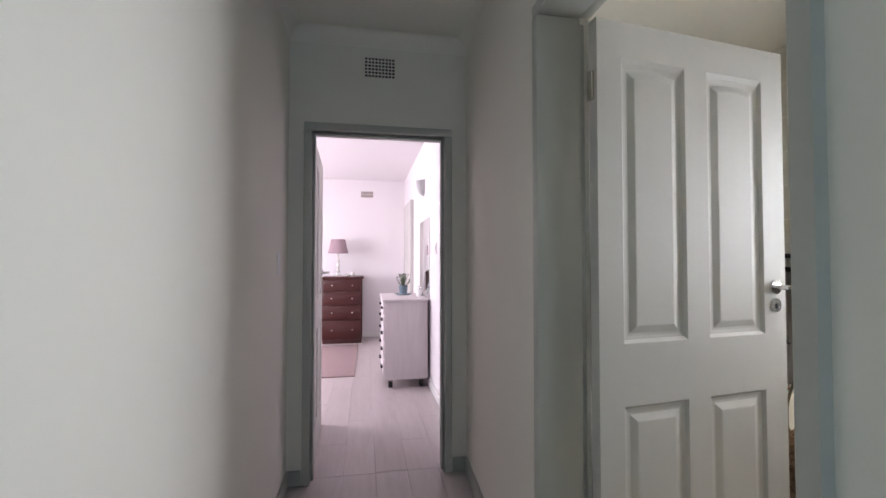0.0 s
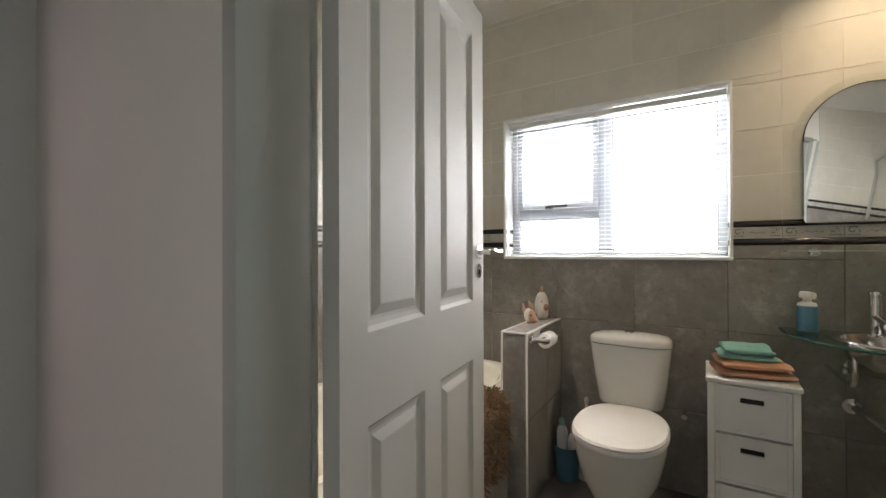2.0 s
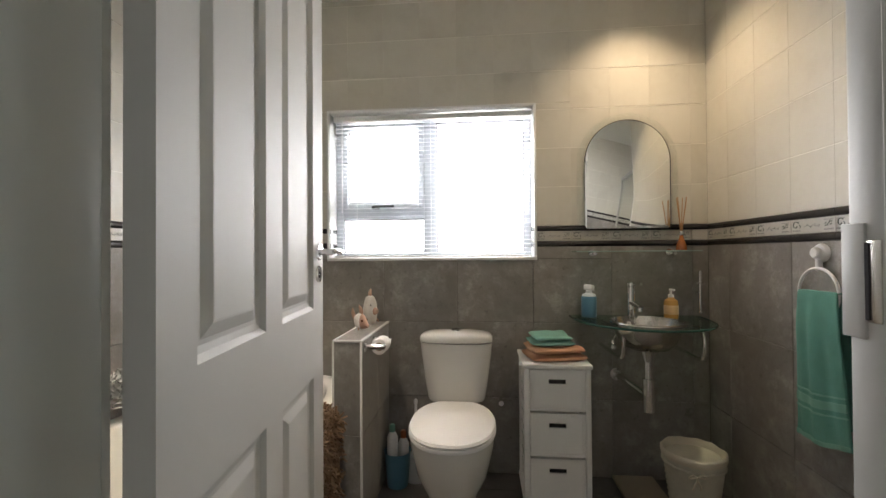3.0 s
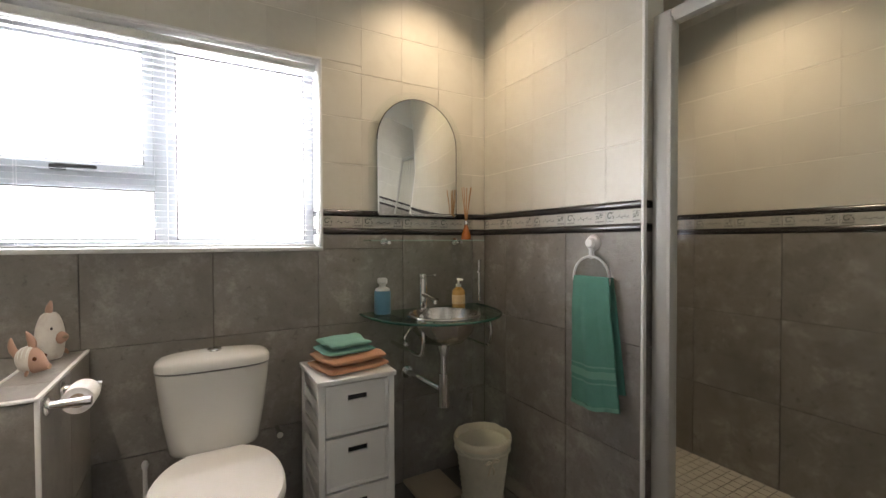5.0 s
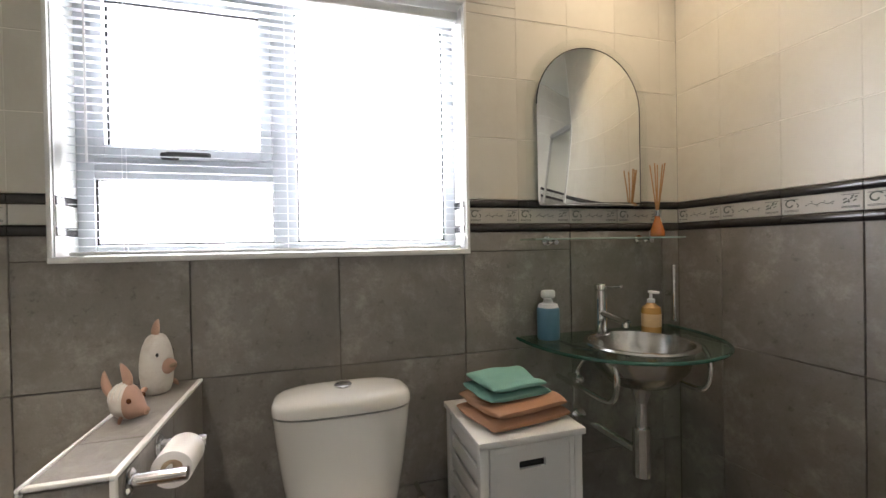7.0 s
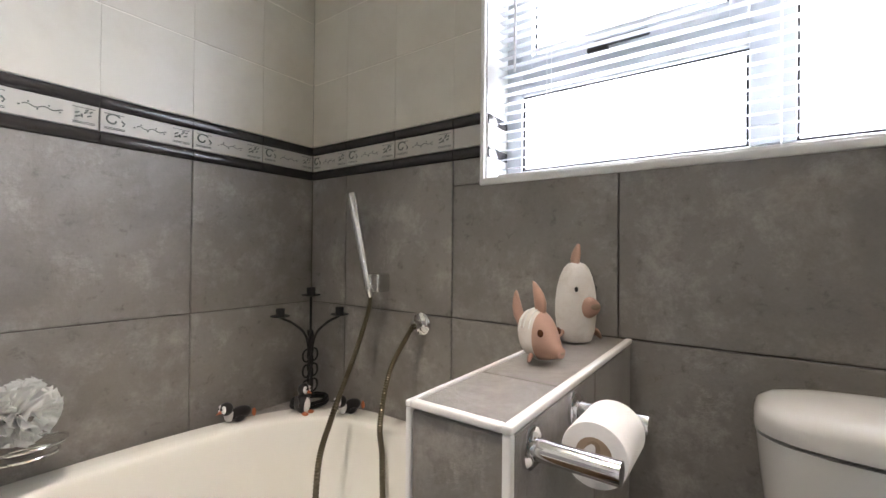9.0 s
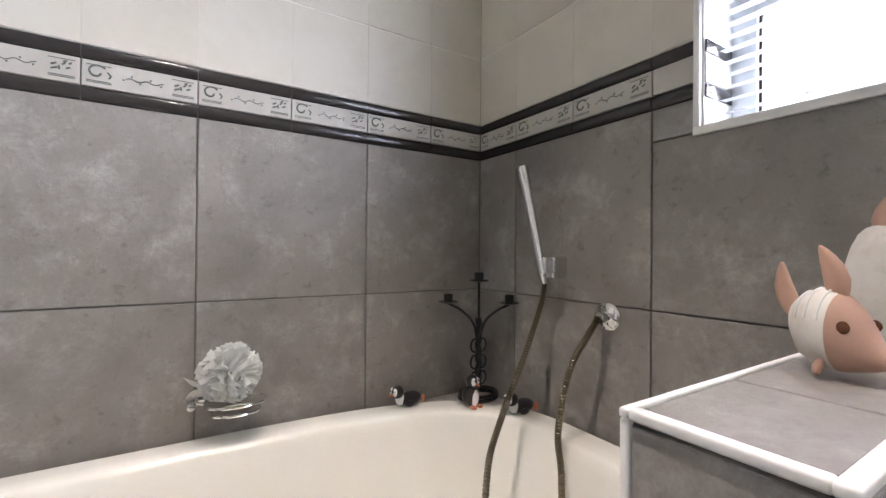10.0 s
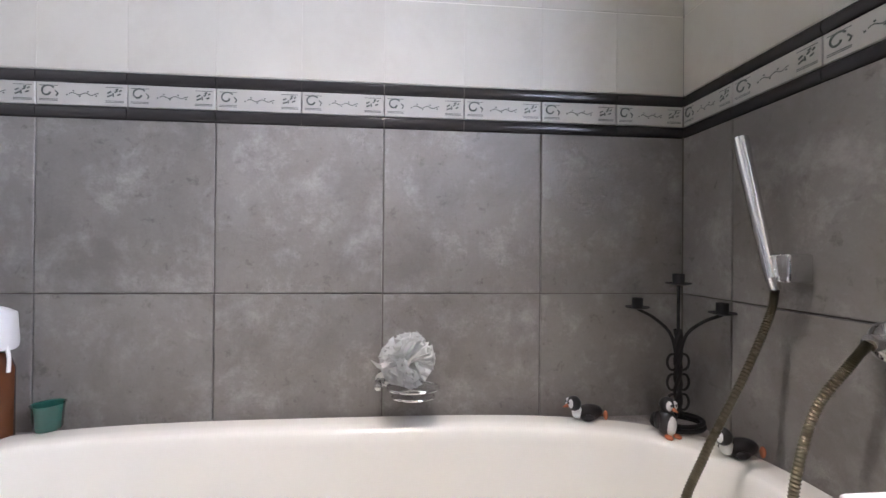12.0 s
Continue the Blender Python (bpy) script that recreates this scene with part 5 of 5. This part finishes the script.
dish = thing("soap_dish", "chrome wire soap dish on the tiled wall", "soap dish", (1.93, YN, 0.585))
bm = cyl(B(), (-0.052, -0.001, 0.012), (-0.052, -0.012, 0.012), 0.018, 0.018, 18)
tube(bm, [(-0.052, -0.012, 0.012), (-0.05, -0.03, 0.005), (-0.035, -0.035, 0.002)], 0.004, 8)
ball(bm, (-0.062, -0.03, 0.0), 0.010)
part("mount", bm, CHROME, dish)
bm = B()
for r, z in ((0.060, 0.008), (0.048, -0.012)):
    tube(bm, [(0.02 + r * math.cos(a), -0.062 + 0.75 * r * math.sin(a), z) for a in [2 * math.pi * k / 30 for k in range(31)]], 0.0028, 7)
part("wire_basket", bm, CHROME, dish)
part("glass_insert", lathe(B(), [(0, -0.010), (0.03, -0.010), (0.05, 0.0), (0.056, 0.008), (0.053, 0.008), (0.048, 0.002), (0.03, -0.007), (0, -0.007)], 28, Matrix.Translation((0.02, -0.062, 0)) @ Matrix.Diagonal((1, 0.75, 1, 1))), GLASS, dish)
puff = thing("bath_puff", "pale grey ruffled netting bath puff in the soap dish", "bath puff", (1.936, 2.178, 0.657))
bm = B()
rnd = random.Random(11)
for k in range(70):
    ax = Vector((rnd.gauss(0, 1), rnd.gauss(0, 1), rnd.gauss(0, 1))).normalized()
    q = ax.to_track_quat("Z", "Y").to_matrix() @ Matrix.Rotation(rnd.uniform(0, 6.28), 3, "Z")
    ph, wave, lean, reach = rnd.uniform(0, 6), rnd.uniform(1.0, 1.6), rnd.gauss(0, 0.010), rnd.uniform(0.044, 0.054)
    rows_p = []
    nn = 13
    for i in range(nn):
        u = (i / (nn - 1) - 0.5) * 0.042
        w = 0.006 * math.sin(i * wave + ph)
        line = []
        for f in (0.0, 0.4, 0.75, 1.0):
            p = q @ Vector((u * (0.6 + 0.5 * f), w * (0.5 + f) + lean * f * f, 0.022 + (reach - 0.022) * f - 0.20 * abs(u) * f))
            line.append(bm.verts.new(p))
        rows_p.append(line)
    for a, b in zip(rows_p, rows_p[1:]):
        for i in range(3):
            bm.faces.new((a[i], b[i], b[i + 1], a[i + 1]))
tagged(part("netting", bm, PUFFM, puff), kind="stuff")
puff.scale = (1.2, 1.0, 1.2)

votive = thing("votive_glass", "green glazed glass votive holder on the bath deck", "candle holder", (1.165, 2.205, RIM + 0.002))
part("cup", lathe(B(), [(0, 0), (0.022, 0), (0.025, 0.004), (0.028, 0.05), (0.031, 0.056), (0.027, 0.054), (0.022, 0.006), (0, 0.006)], 24), VOTIVE, votive)
bott = thing("bath_bottle", "brown bottle with a white cloth-topped cap on the bath deck", "bottle", (1.078, 2.18, RIM - 0.014))
part("body", lathe(B(), [(0, 0), (0.034, 0), (0.036, 0.004), (0.036, 0.13), (0.028, 0.15), (0.014, 0.16), (0, 0.16)], 26), BROWNP, bott)
bm = lathe(B(), [(0.040, 0.166), (0.042, 0.18), (0.038, 0.225), (0.025, 0.24), (0, 0.243)], 26)
for v in bm.verts:
    v.co *= 1 + 0.05 * noise.noise(v.co * 40)
part("cloth_cap", bm, WHITEP, bott)
part("cord", tube(B(), spline([(0.036, -0.01, 0.172), (0.044, -0.014, 0.15), (0.041, -0.012, 0.128)], 5), 0.004, 8), WHITEP, bott)
bott.scale = (0.92, 0.92, 1.18)


# ---- passage ----
def air_brick(name, at, w, h, nx, nz, label, slats=False):
    ob = thing(name, label, "air vent", at)
    # flat sheet whose dark colour stands for the shade inside the vent openings
    bm = box(B(), -w / 2, w / 2, -0.003, -0.001, -h / 2, h / 2)
    part("backing", bm, SUBFLOOR if slats else DARK, ob)
    fx, fz = w / nx, h / nz
    for k in range(nz + 1):
        z = -h / 2 + k * fz
        part("bar", box(B(), -w / 2 - 0.004, w / 2 + 0.004, -0.007, -0.003, z - 0.003, z + 0.003), PAINT, ob)
    if not slats:
        for k in range(nx + 1):
            x = -w / 2 + k * fx
            part("bar", box(B(), x - 0.003, x + 0.003, -0.0065, -0.003, -h / 2, h / 2), PAINT, ob)
    return ob


air_brick("air_vent", (0.234, YF, 2.414), 0.18, 0.122, 9, 6, "cream louvred air brick above the bedroom door")
air_brick("air_vent", (0.177, BY1, 2.36), 0.20, 0.10, 8, 4, "white bedroom air brick high on the wall", True)


def switch(at, rz, label):
    ob = thing("light_switch", label, "light switch", at, rz)
    part("plate", box(B(), -0.006, 0, -0.036, 0.036, -0.055, 0.055, 0.003), WHITEP, ob)
    part("rocker", box(B(), -0.010, -0.006, -0.011, 0.011, -0.017, 0.017, 0.002), WHITEP, ob)
    return ob


switch((CL, 2.21, 1.25), 180, "white plastic rocker switch on the passage wall")
switch((BX1, 3.83, 1.38), 0, "white plastic rocker switch on the bedroom wall")

# ---- bedroom ----
panel_door("door_2", (DX0 + 0.0, YF + 0.135, 0.008), 92, 0.76, 1.99, "white four-panel bedroom door standing wide open")

dresser = thing("chest_of_drawers", "dark mahogany chest of drawers against the bedroom wall", "drawers", (-0.19, 6.80, 0))
part("carcass", box(B(), -0.30, 0.30, -0.24, 0.26, 0.06, 0.985, 0.006), MAHOG, dresser)
part("top", box(B(), -0.32, 0.32, -0.26, 0.27, 0.985, 1.015, 0.006), MAHOG, dresser)
part("plinth", box(B(), -0.29, 0.29, -0.22, 0.25, 0, 0.06, 0.004), MAHOG, dresser)
for z0, z1 in ((0.07, 0.35), (0.37, 0.57), (0.59, 0.78), (0.80, 0.965)):
    d = part("drawer_front", box(B(), -0.275, 0.275, -0.262, -0.238, z0, z1, 0.006), MAHOG, dresser)
    for x in (-0.15, 0.15):
        part("knob", ball(B(), (x, -0.272, (z0 + z1) / 2), 0.014), STEEL, d)
lamp = thing("table_lamp", "table lamp with a mauve drum shade and clear baluster stem", "lamp", (-0.27, 6.80, 1.015))
part("stem", lathe(B(), [(0, 0), (0.055, 0), (0.055, 0.02), (0.02, 0.04), (0.028, 0.07), (0.034, 0.09), (0.018, 0.12), (0.03, 0.15), (0.032, 0.17), (0.014, 0.2), (0.025, 0.235), (0.026, 0.25), (0.012, 0.28), (0.010, 0.40), (0, 0.40)], 24), CERAMIC, lamp)
part("shade", lathe(B(), [(0.155, 0.36), (0.108, 0.58), (0.105, 0.58), (0.152, 0.36), (0.155, 0.36)], 36), MAUVE, lamp, "mauve fabric shade")
for x, h in ((0.06, 0.05), (0.15, 0.07)):
    t = thing("trinket_box", "small white ceramic trinket on the dark chest", "trinket", (-0.19 + x, 6.72, 1.015), group="trinkets")
    part("dish", lathe(B(), [(0, 0), (0.04, 0), (0.05, h * 0.4), (0.045, h * 0.5)], 20), CERAMIC, t)
    part("lid", lathe(B(), [(0.045, h * 0.5), (0.02, h * 0.8), (0.008, h * 0.85), (0.008, h), (0, h)], 20), CERAMIC, t)
rug = thing("bedroom_rug", "dusty rose rug on the bedroom floor", "rug", (-0.43, 5.55, 0))
part("pile", box(B(), -0.55, 0.475, -0.87, 0.85, 0, 0.014, 0.006), RUGM, rug)
chest = thing("white_chest", "limed white wooden chest of drawers on castors", "drawers", (0.545, 4.55, 0))
part("carcass", box(B(), -0.20, 0.225, -0.39, 0.40, 0.09, 0.855, 0.006), LIMED, chest)
part("top", box(B(), -0.225, 0.235, -0.41, 0.41, 0.855, 0.88, 0.006), LIMED, chest)
for z0, z1 in ((0.10, 0.28), (0.29, 0.45), (0.46, 0.60), (0.61, 0.72), (0.73, 0.84)):
    d = part("drawer_front", box(B(), -0.215, -0.199, -0.375, 0.385, z0, z1, 0.005), LIMED, chest)
    for y in (-0.22, 0.22):
        part("pull", box(B(), -0.235, -0.213, y - 0.05, y + 0.05, (z0 + z1) / 2 - 0.012, (z0 + z1) / 2 + 0.012, 0.006), IRON, d)
for x in (-0.14, 0.17):
    for y in (-0.32, 0.33):
        part("castor", cyl(B(), (x - 0.02, y, 0.035), (x + 0.02, y, 0.035), 0.035, 0.035, 18), GASKET, chest)
        part("castor_fork", box(B(), x - 0.024, x + 0.024, y - 0.02, y + 0.02, 0.065, 0.09, 0.003), STEEL, chest)
plant = thing("potted_plant", "small green plant in a blue pot on a saucer", "plant", (0.575, 4.72, 0.88))
part("saucer", lathe(B(), [(0, 0), (0.07, 0), (0.095, 0.016), (0.09, 0.018), (0.065, 0.006), (0, 0.006)], 26), material("pale_blue_glaze", (0.36, 0.46, 0.5), 0.2), plant)
part("pot", lathe(B(), [(0, 0.006), (0.042, 0.006), (0.052, 0.10), (0.055, 0.105), (0.048, 0.105), (0.04, 0.09), (0, 0.09)], 26), material("dusty_blue_glaze", (0.18, 0.25, 0.30), 0.3), plant)
rnd = random.Random(3)
bm = B()
for k in range(46):
    a, r, h = rnd.uniform(0, 6.28), rnd.uniform(0.01, 0.085), rnd.uniform(0.02, 0.13)
    tip = Vector((r * math.cos(a), r * math.sin(a), 0.105 + h))
    tube(bm, [(0.2 * tip.x, 0.2 * tip.y, 0.09), tip], 0.0015, 4)
    ball(bm, tip, 0.012, (1, 0.7, 0.5), 6, 4, pose(0, 0, 0, rnd.uniform(-60, 60), rnd.uniform(-60, 60), rnd.uniform(0, 180)))
tagged(part("foliage", bm, LEAF, plant), kind="stuff")
for y in (4.42, 4.52):
    jar = thing("scent_jar", "small clear perfume bottle on the white chest", "bottle", (0.72, y, 0.88), group="perfume bottles")
    part("bottle", lathe(B(), [(0, 0), (0.025, 0), (0.026, 0.06), (0.012, 0.075), (0, 0.075)], 18), WHITEP, jar)
    part("stopper", ball(B(), (0, 0, 0.09), 0.016), CHROME, jar)
wm = thing("wall_mirror", "frameless tall mirror above the white chest", "mirror", (BX1, 4.56, 1.28))
part("silvered_glass", box(B(), -0.008, -0.002, -0.36, 0.42, -0.40, 0.43, 0.002), MIRROR, wm)
part("backing", box(B(), -0.002, 0.0, -0.355, 0.415, -0.395, 0.425), WHITEP, wm)
wl = thing("wall_lamp", "white half-round uplighter on the bedroom wall", "wall lamp", (BX1, 4.66, 2.08))
bm = lathe(B(), [(0.02, -0.09), (0.06, -0.06), (0.085, 0.0), (0.095, 0.08), (0.088, 0.08), (0.02, -0.07)], 24)
for v in bm.verts:
    v.co.x = -abs(v.co.x)
part("shade", bm, WHITEP, wl)
part("wall_plate", box(B(), -0.006, 0, -0.04, 0.04, -0.06, 0.05, 0.002), WHITEP, wl)
cup = thing("wardrobe_edge", "plain white door edge on the bedroom wall", "wardrobe", (BX1, 5.95, 0))
part("panel", box(B(), -0.05, -0.001, -0.25, 0.6, 0.09, 2.1, 0.006), GLOSSWHITE, cup)
part("plinth", box(B(), -0.045, -0.016, -0.24, 0.6, 0, 0.09), WHITE, cup)

# ---- tiles, listello and floor pieces ----
tile_meshes = {}
EAST = Matrix(((0, 0, -1), (-1, 0, 0), (0, 1, 0)))
NORTH = Matrix(((1, 0, 0), (0, 0, -1), (0, 1, 0)))
SOUTH = Matrix(((-1, 0, 0), (0, 0, 1), (0, 1, 0)))
UP = Matrix(((1, 0, 0), (0, 1, 0), (0, 0, 1)))


def piece(parent, name, mat, basis, centre, w, h, thick=G, round_=0.0):
    """One tile: its back on the wall, its face out along the basis's third axis."""
    key = (mat.name, round(w, 4), round(h, 4), thick, round_)
    if key not in tile_meshes:
        bm = B()
        if round_:
            prof = [(-h / 2, 0), (-h / 2, thick * 0.5)] + [(-h / 2 * math.cos(math.pi * i / 6), thick * 0.5 + round_ * math.sin(math.pi * i / 6)) for i in range(1, 6)] + [(h / 2, thick * 0.5), (h / 2, 0)]
            loft(bm, [[Vector((x, v, n)) for v, n in prof] for x in (-w / 2, w / 2)])
        else:
            e = 0.0005 if mat is CREAM else 0.0012
            loft(bm, [[Vector((sx * (w / 2 - i), sy * (h / 2 - i), n)) for sx, sy in ((-1, -1), (1, -1), (1, 1), (-1, 1))] for i, n in ((0, 0), (0, thick - e), (e, thick))])
        tile_meshes[key] = mesh_of(name, bm, mat, bool(round_))
    o = new(name, tile_meshes[key])
    o.parent = parent
    o.matrix_world = Matrix.Translation(centre) @ basis.to_4x4()
    return o


def cells(lo, hi, origin, pitch):
    k = math.floor((lo - origin) / pitch)
    out = []
    while origin + k * pitch < hi - 1e-4:
        a, b = max(lo, origin + k * pitch), min(hi, origin + (k + 1) * pitch)
        if b - a > 0.008:
            out.append((a, b))
        k += 1
    return out


def without(rect, hole):
    """What is left of a rectangle (u0, u1, v0, v1) round a hole: an L or a strip, as pieces."""
    u0, u1, v0, v1 = rect
    if not hole or u1 <= hole[0] or u0 >= hole[1] or v1 <= hole[2] or v0 >= hole[3]:
        return [rect]
    out = []
    if v0 < hole[2]:
        out.append((u0, u1, v0, hole[2]))
    if v1 > hole[3]:
        out.append((u0, u1, hole[3], v1))
    a, b = max(v0, hole[2]), min(v1, hole[3])
    if u0 < hole[0]:
        out.append((u0, hole[0], a, b))
    if u1 > hole[1]:
        out.append((hole[1], u1, a, b))
    return [r for r in out if r[1] - r[0] > 0.006 and r[3] - r[2] > 0.006]


bm = B()
tube(bm, [(-0.075 + r * math.cos(a), 0.004 + r * 0.9 * math.sin(a), 0.0004) for a, r in [(0.6 + 0.42 * i, 0.0165 - 0.0008 * i) for i in range(14)]], 0.0021, 5)
tube(bm, [(-0.058, 0.006, 0.0004), (-0.052, 0.0, 0.0004), (-0.056, -0.006, 0.0004)], 0.0017, 5)
tube(bm, [(-0.028 + 0.004 * i, 0.0025 * math.sin(i * 0.9), 0.0004) for i in range(17)], 0.001, 4)
for x, y in ((-0.034, -0.003), (-0.02, 0.006), (-0.006, -0.006), (0.012, 0.005), (0.03, -0.004)):
    tube(bm, [(x, y, 0.0004), (x + 0.003, y + 0.001, 0.0004)], 0.0015, 5)
for x, y, dx, dy in ((0.056, 0.004, 0.008, 0.004), (0.056, -0.004, 0.010, 0.004), (0.068, 0.004, 0.001, -0.008), (0.072, 0.006, 0.006, 0.004), (0.078, 0.0, 0.007, 0.003), (0.074, 0.012, 0.006, 0.002), (0.082, 0.009, 0.005, 0.003)):
    tube(bm, [(x, y, 0.0004), (x + dx, y + dy, 0.0004)], 0.0017, 5)
for s in (-1, 1):
    for y in (-0.0135, -0.0165, 0.0175):
        tube(bm, [(s * 0.052, y, 0.0004), (s * 0.092, y, 0.0004)], 0.0008, 4)
motif_mesh = mesh_of("motif", bm, MOTIF)


def clad(parent, basis, at, lo, hi, origin, pitch, hole=None, z_top=HB, z_bottom=0.0):
    """Cover a wall: grey tiles, the listello between two dado strips, cream tiles. at(u, v) gives the place on the grout."""
    j = 0.0035
    for a, b in cells(lo, hi, origin, pitch):
        for z0, z1 in ((0.0, 0.4), (0.4, 0.8), (0.8, 1.2)):
            if z1 <= z_bottom:
                continue
            for u0, u1, v0, v1 in without((a, b, max(z0, z_bottom), z1), hole):
                piece(parent, "tile", TILE, basis, at((u0 + u1) / 2, (v0 + v1) / 2), u1 - u0 - j, v1 - v0 - j)
    for u0, u1, v0, v1 in without((lo, hi, 1.309, z_top), hole):
        piece(parent, "grout_bed", GROUT_LIGHT, basis, at((u0 + u1) / 2, (v0 + v1) / 2), u1 - u0, v1 - v0, 0.0045)
    for a, b in cells(lo, hi, origin, pitch / 2):
        for z0, z1 in ((1.2, 1.228), (1.281, 1.309)):
            for u0, u1, v0, v1 in without((a, b, z0, z1), hole):
                piece(parent, "dado_tile", DADO, basis, at((u0 + u1) / 2, (v0 + v1) / 2), u1 - u0 - 0.002, v1 - v0 - 0.001, G, 0.007)
        for u0, u1, v0, v1 in without((a, b, 1.228, 1.281), hole):
            o = piece(parent, "listello", LISTEL, basis, at((u0 + u1) / 2, (v0 + v1) / 2), u1 - u0 - 0.0025, v1 - v0 - 0.002)
            if u1 - u0 > 0.1 and v1 - v0 > 0.04:
                mo = new("motif", motif_mesh)
                mo.parent = o
                mo.location = (0, 0, G)
                mo.scale = ((u1 - u0) / 0.2, 1, 1)
        for z0, z1 in cells(1.309, z_top, 1.309, 0.205):
            for u0, u1, v0, v1 in without((a, b, z0, z1), hole):
                piece(parent, "cream_tile", CREAM, basis, at((u0 + u1) / 2, (v0 + v1) / 2), u1 - u0 - 0.0003, v1 - v0 - 0.003)


clad(wall_east, EAST, lambda u, v: (XE + G, u, v), YS, YN, 0.885, 0.4, (WY0, WY1, WZ0, WZ1))
clad(wall_north, NORTH, lambda u, v: (u, YN + G, v), XW, XE, 1.485, 0.39, None, HB, 0.4)
clad(wall_south, SOUTH, lambda u, v: (u, YS - G, v), 1.71, XE, 2.059, 0.4)
clad(wall_south, EAST, lambda u, v: (1.705, u, v), YS - 0.100, YS - 0.013, YS - 0.100, 0.4)
clad(wall_shower, SOUTH, lambda u, v: (u, -1.4 - G, v), XW, XE, 1.699, 0.4)
WEST = Matrix(((0, 0, 1), (1, 0, 0), (0, 1, 0)))
wall_west_lining = wall("wall_west_lining", [(XW - 0.004, XW + 0.002, -1.4, FY0 - 0.125, 0, HB), (XW - 0.004, XW + 0.002, FY1 + 0.05, YN, 0, HB)], GROUT, "tiled bathroom face of the door wall")
clad(wall_west_lining, WEST, lambda u, v: (XW + 0.002, u, v), -1.4, FY0 - 0.128, 0.4, 0.4)
clad(wall_west_lining, WEST, lambda u, v: (XW + 0.002, u, v), FY1 + 0.055, YN, 0.4, 0.4)
for z0, z1 in ((0, 0.4), (0.4, 0.791)):
    piece(partition, "tile", TILE, EAST, (PX + G, (PY0 + PY1) / 2, (z0 + z1) / 2), PY1 - PY0 - 0.014, z1 - z0 - 0.0035)
    for a, b in ((PX + 0.009, 2.40), (2.40, XE)):
        piece(partition, "tile", TILE, SOUTH @ Matrix.Rotation(math.pi, 3, "Y"), ((a + b) / 2, PY0 + G, (z0 + z1) / 2), b - a - 0.003, z1 - z0 - 0.0035)
        piece(partition, "tile", TILE, SOUTH, ((a + b) / 2, PY1 - G, (z0 + z1) / 2), b - a - 0.003, z1 - z0 - 0.0035)
for a, b in ((PX + 0.009, 2.27), (2.27, XE)):
    piece(partition, "tile", TILE, UP, ((a + b) / 2, (PY0 + PY1) / 2, PZ - G), b - a - 0.003, PY1 - PY0 - 0.017)
for a, b in cells(XW, 2.118, 1.485, 0.4):
    for z0, z1 in ((0.0, 0.4), (0.4, 0.492)):
        piece(deck, "tile", TILE, SOUTH @ Matrix.Rotation(math.pi, 3, "Y"), ((a + b) / 2, 1.363, (z0 + z1) / 2), b - a - 0.0035, z1 - z0 - 0.003)
for a, b in cells(XW, XE, 0.885, 0.4):
    for c, d in cells(YS - 0.02, 1.36, 0.885, 0.4):
        piece(floor_bathroom, "floor_tile", FLOORTILE, UP, ((a + b) / 2, (c + d) / 2, -0.006), b - a - 0.004, d - c - 0.004)
mos = B()
for a, b in cells(XW, XE, 0.9, 0.05):
    for c, d in cells(-1.4, YS - 0.10, -1.4, 0.05):
        loft(mos, [[Vector(((a + b) / 2 + sx * ((b - a) / 2 - i), (c + d) / 2 + sy * ((d - c) / 2 - i), n)) for sx, sy in ((-1, -1), (1, -1), (1, 1), (-1, 1))] for i, n in ((0.002, -0.006), (0.003, 0.002))])
mo = part("mosaic", mos, MOSAIC, floor_bathroom, "small pale stone mosaic squares", False)
tagged(mo, kind="stuff")
for floor, x0, x1, y0, y1 in ((floor_passage, CL, CRN, -3.6, YF + 0.06), (floor_bedroom, BX0, BX1, YF + 0.06, BY1)):
    for n_, (a, b) in enumerate(cells(x0, x1, 0.03, 0.19)):
        for c, d in cells(y0, y1, -3.0 + 0.43 * (n_ % 3), 1.28):
            piece(floor, "plank", LAMINATE, UP, ((a + b) / 2, (c + d) / 2, -0.006), b - a - 0.0006, d - c - 0.0006)
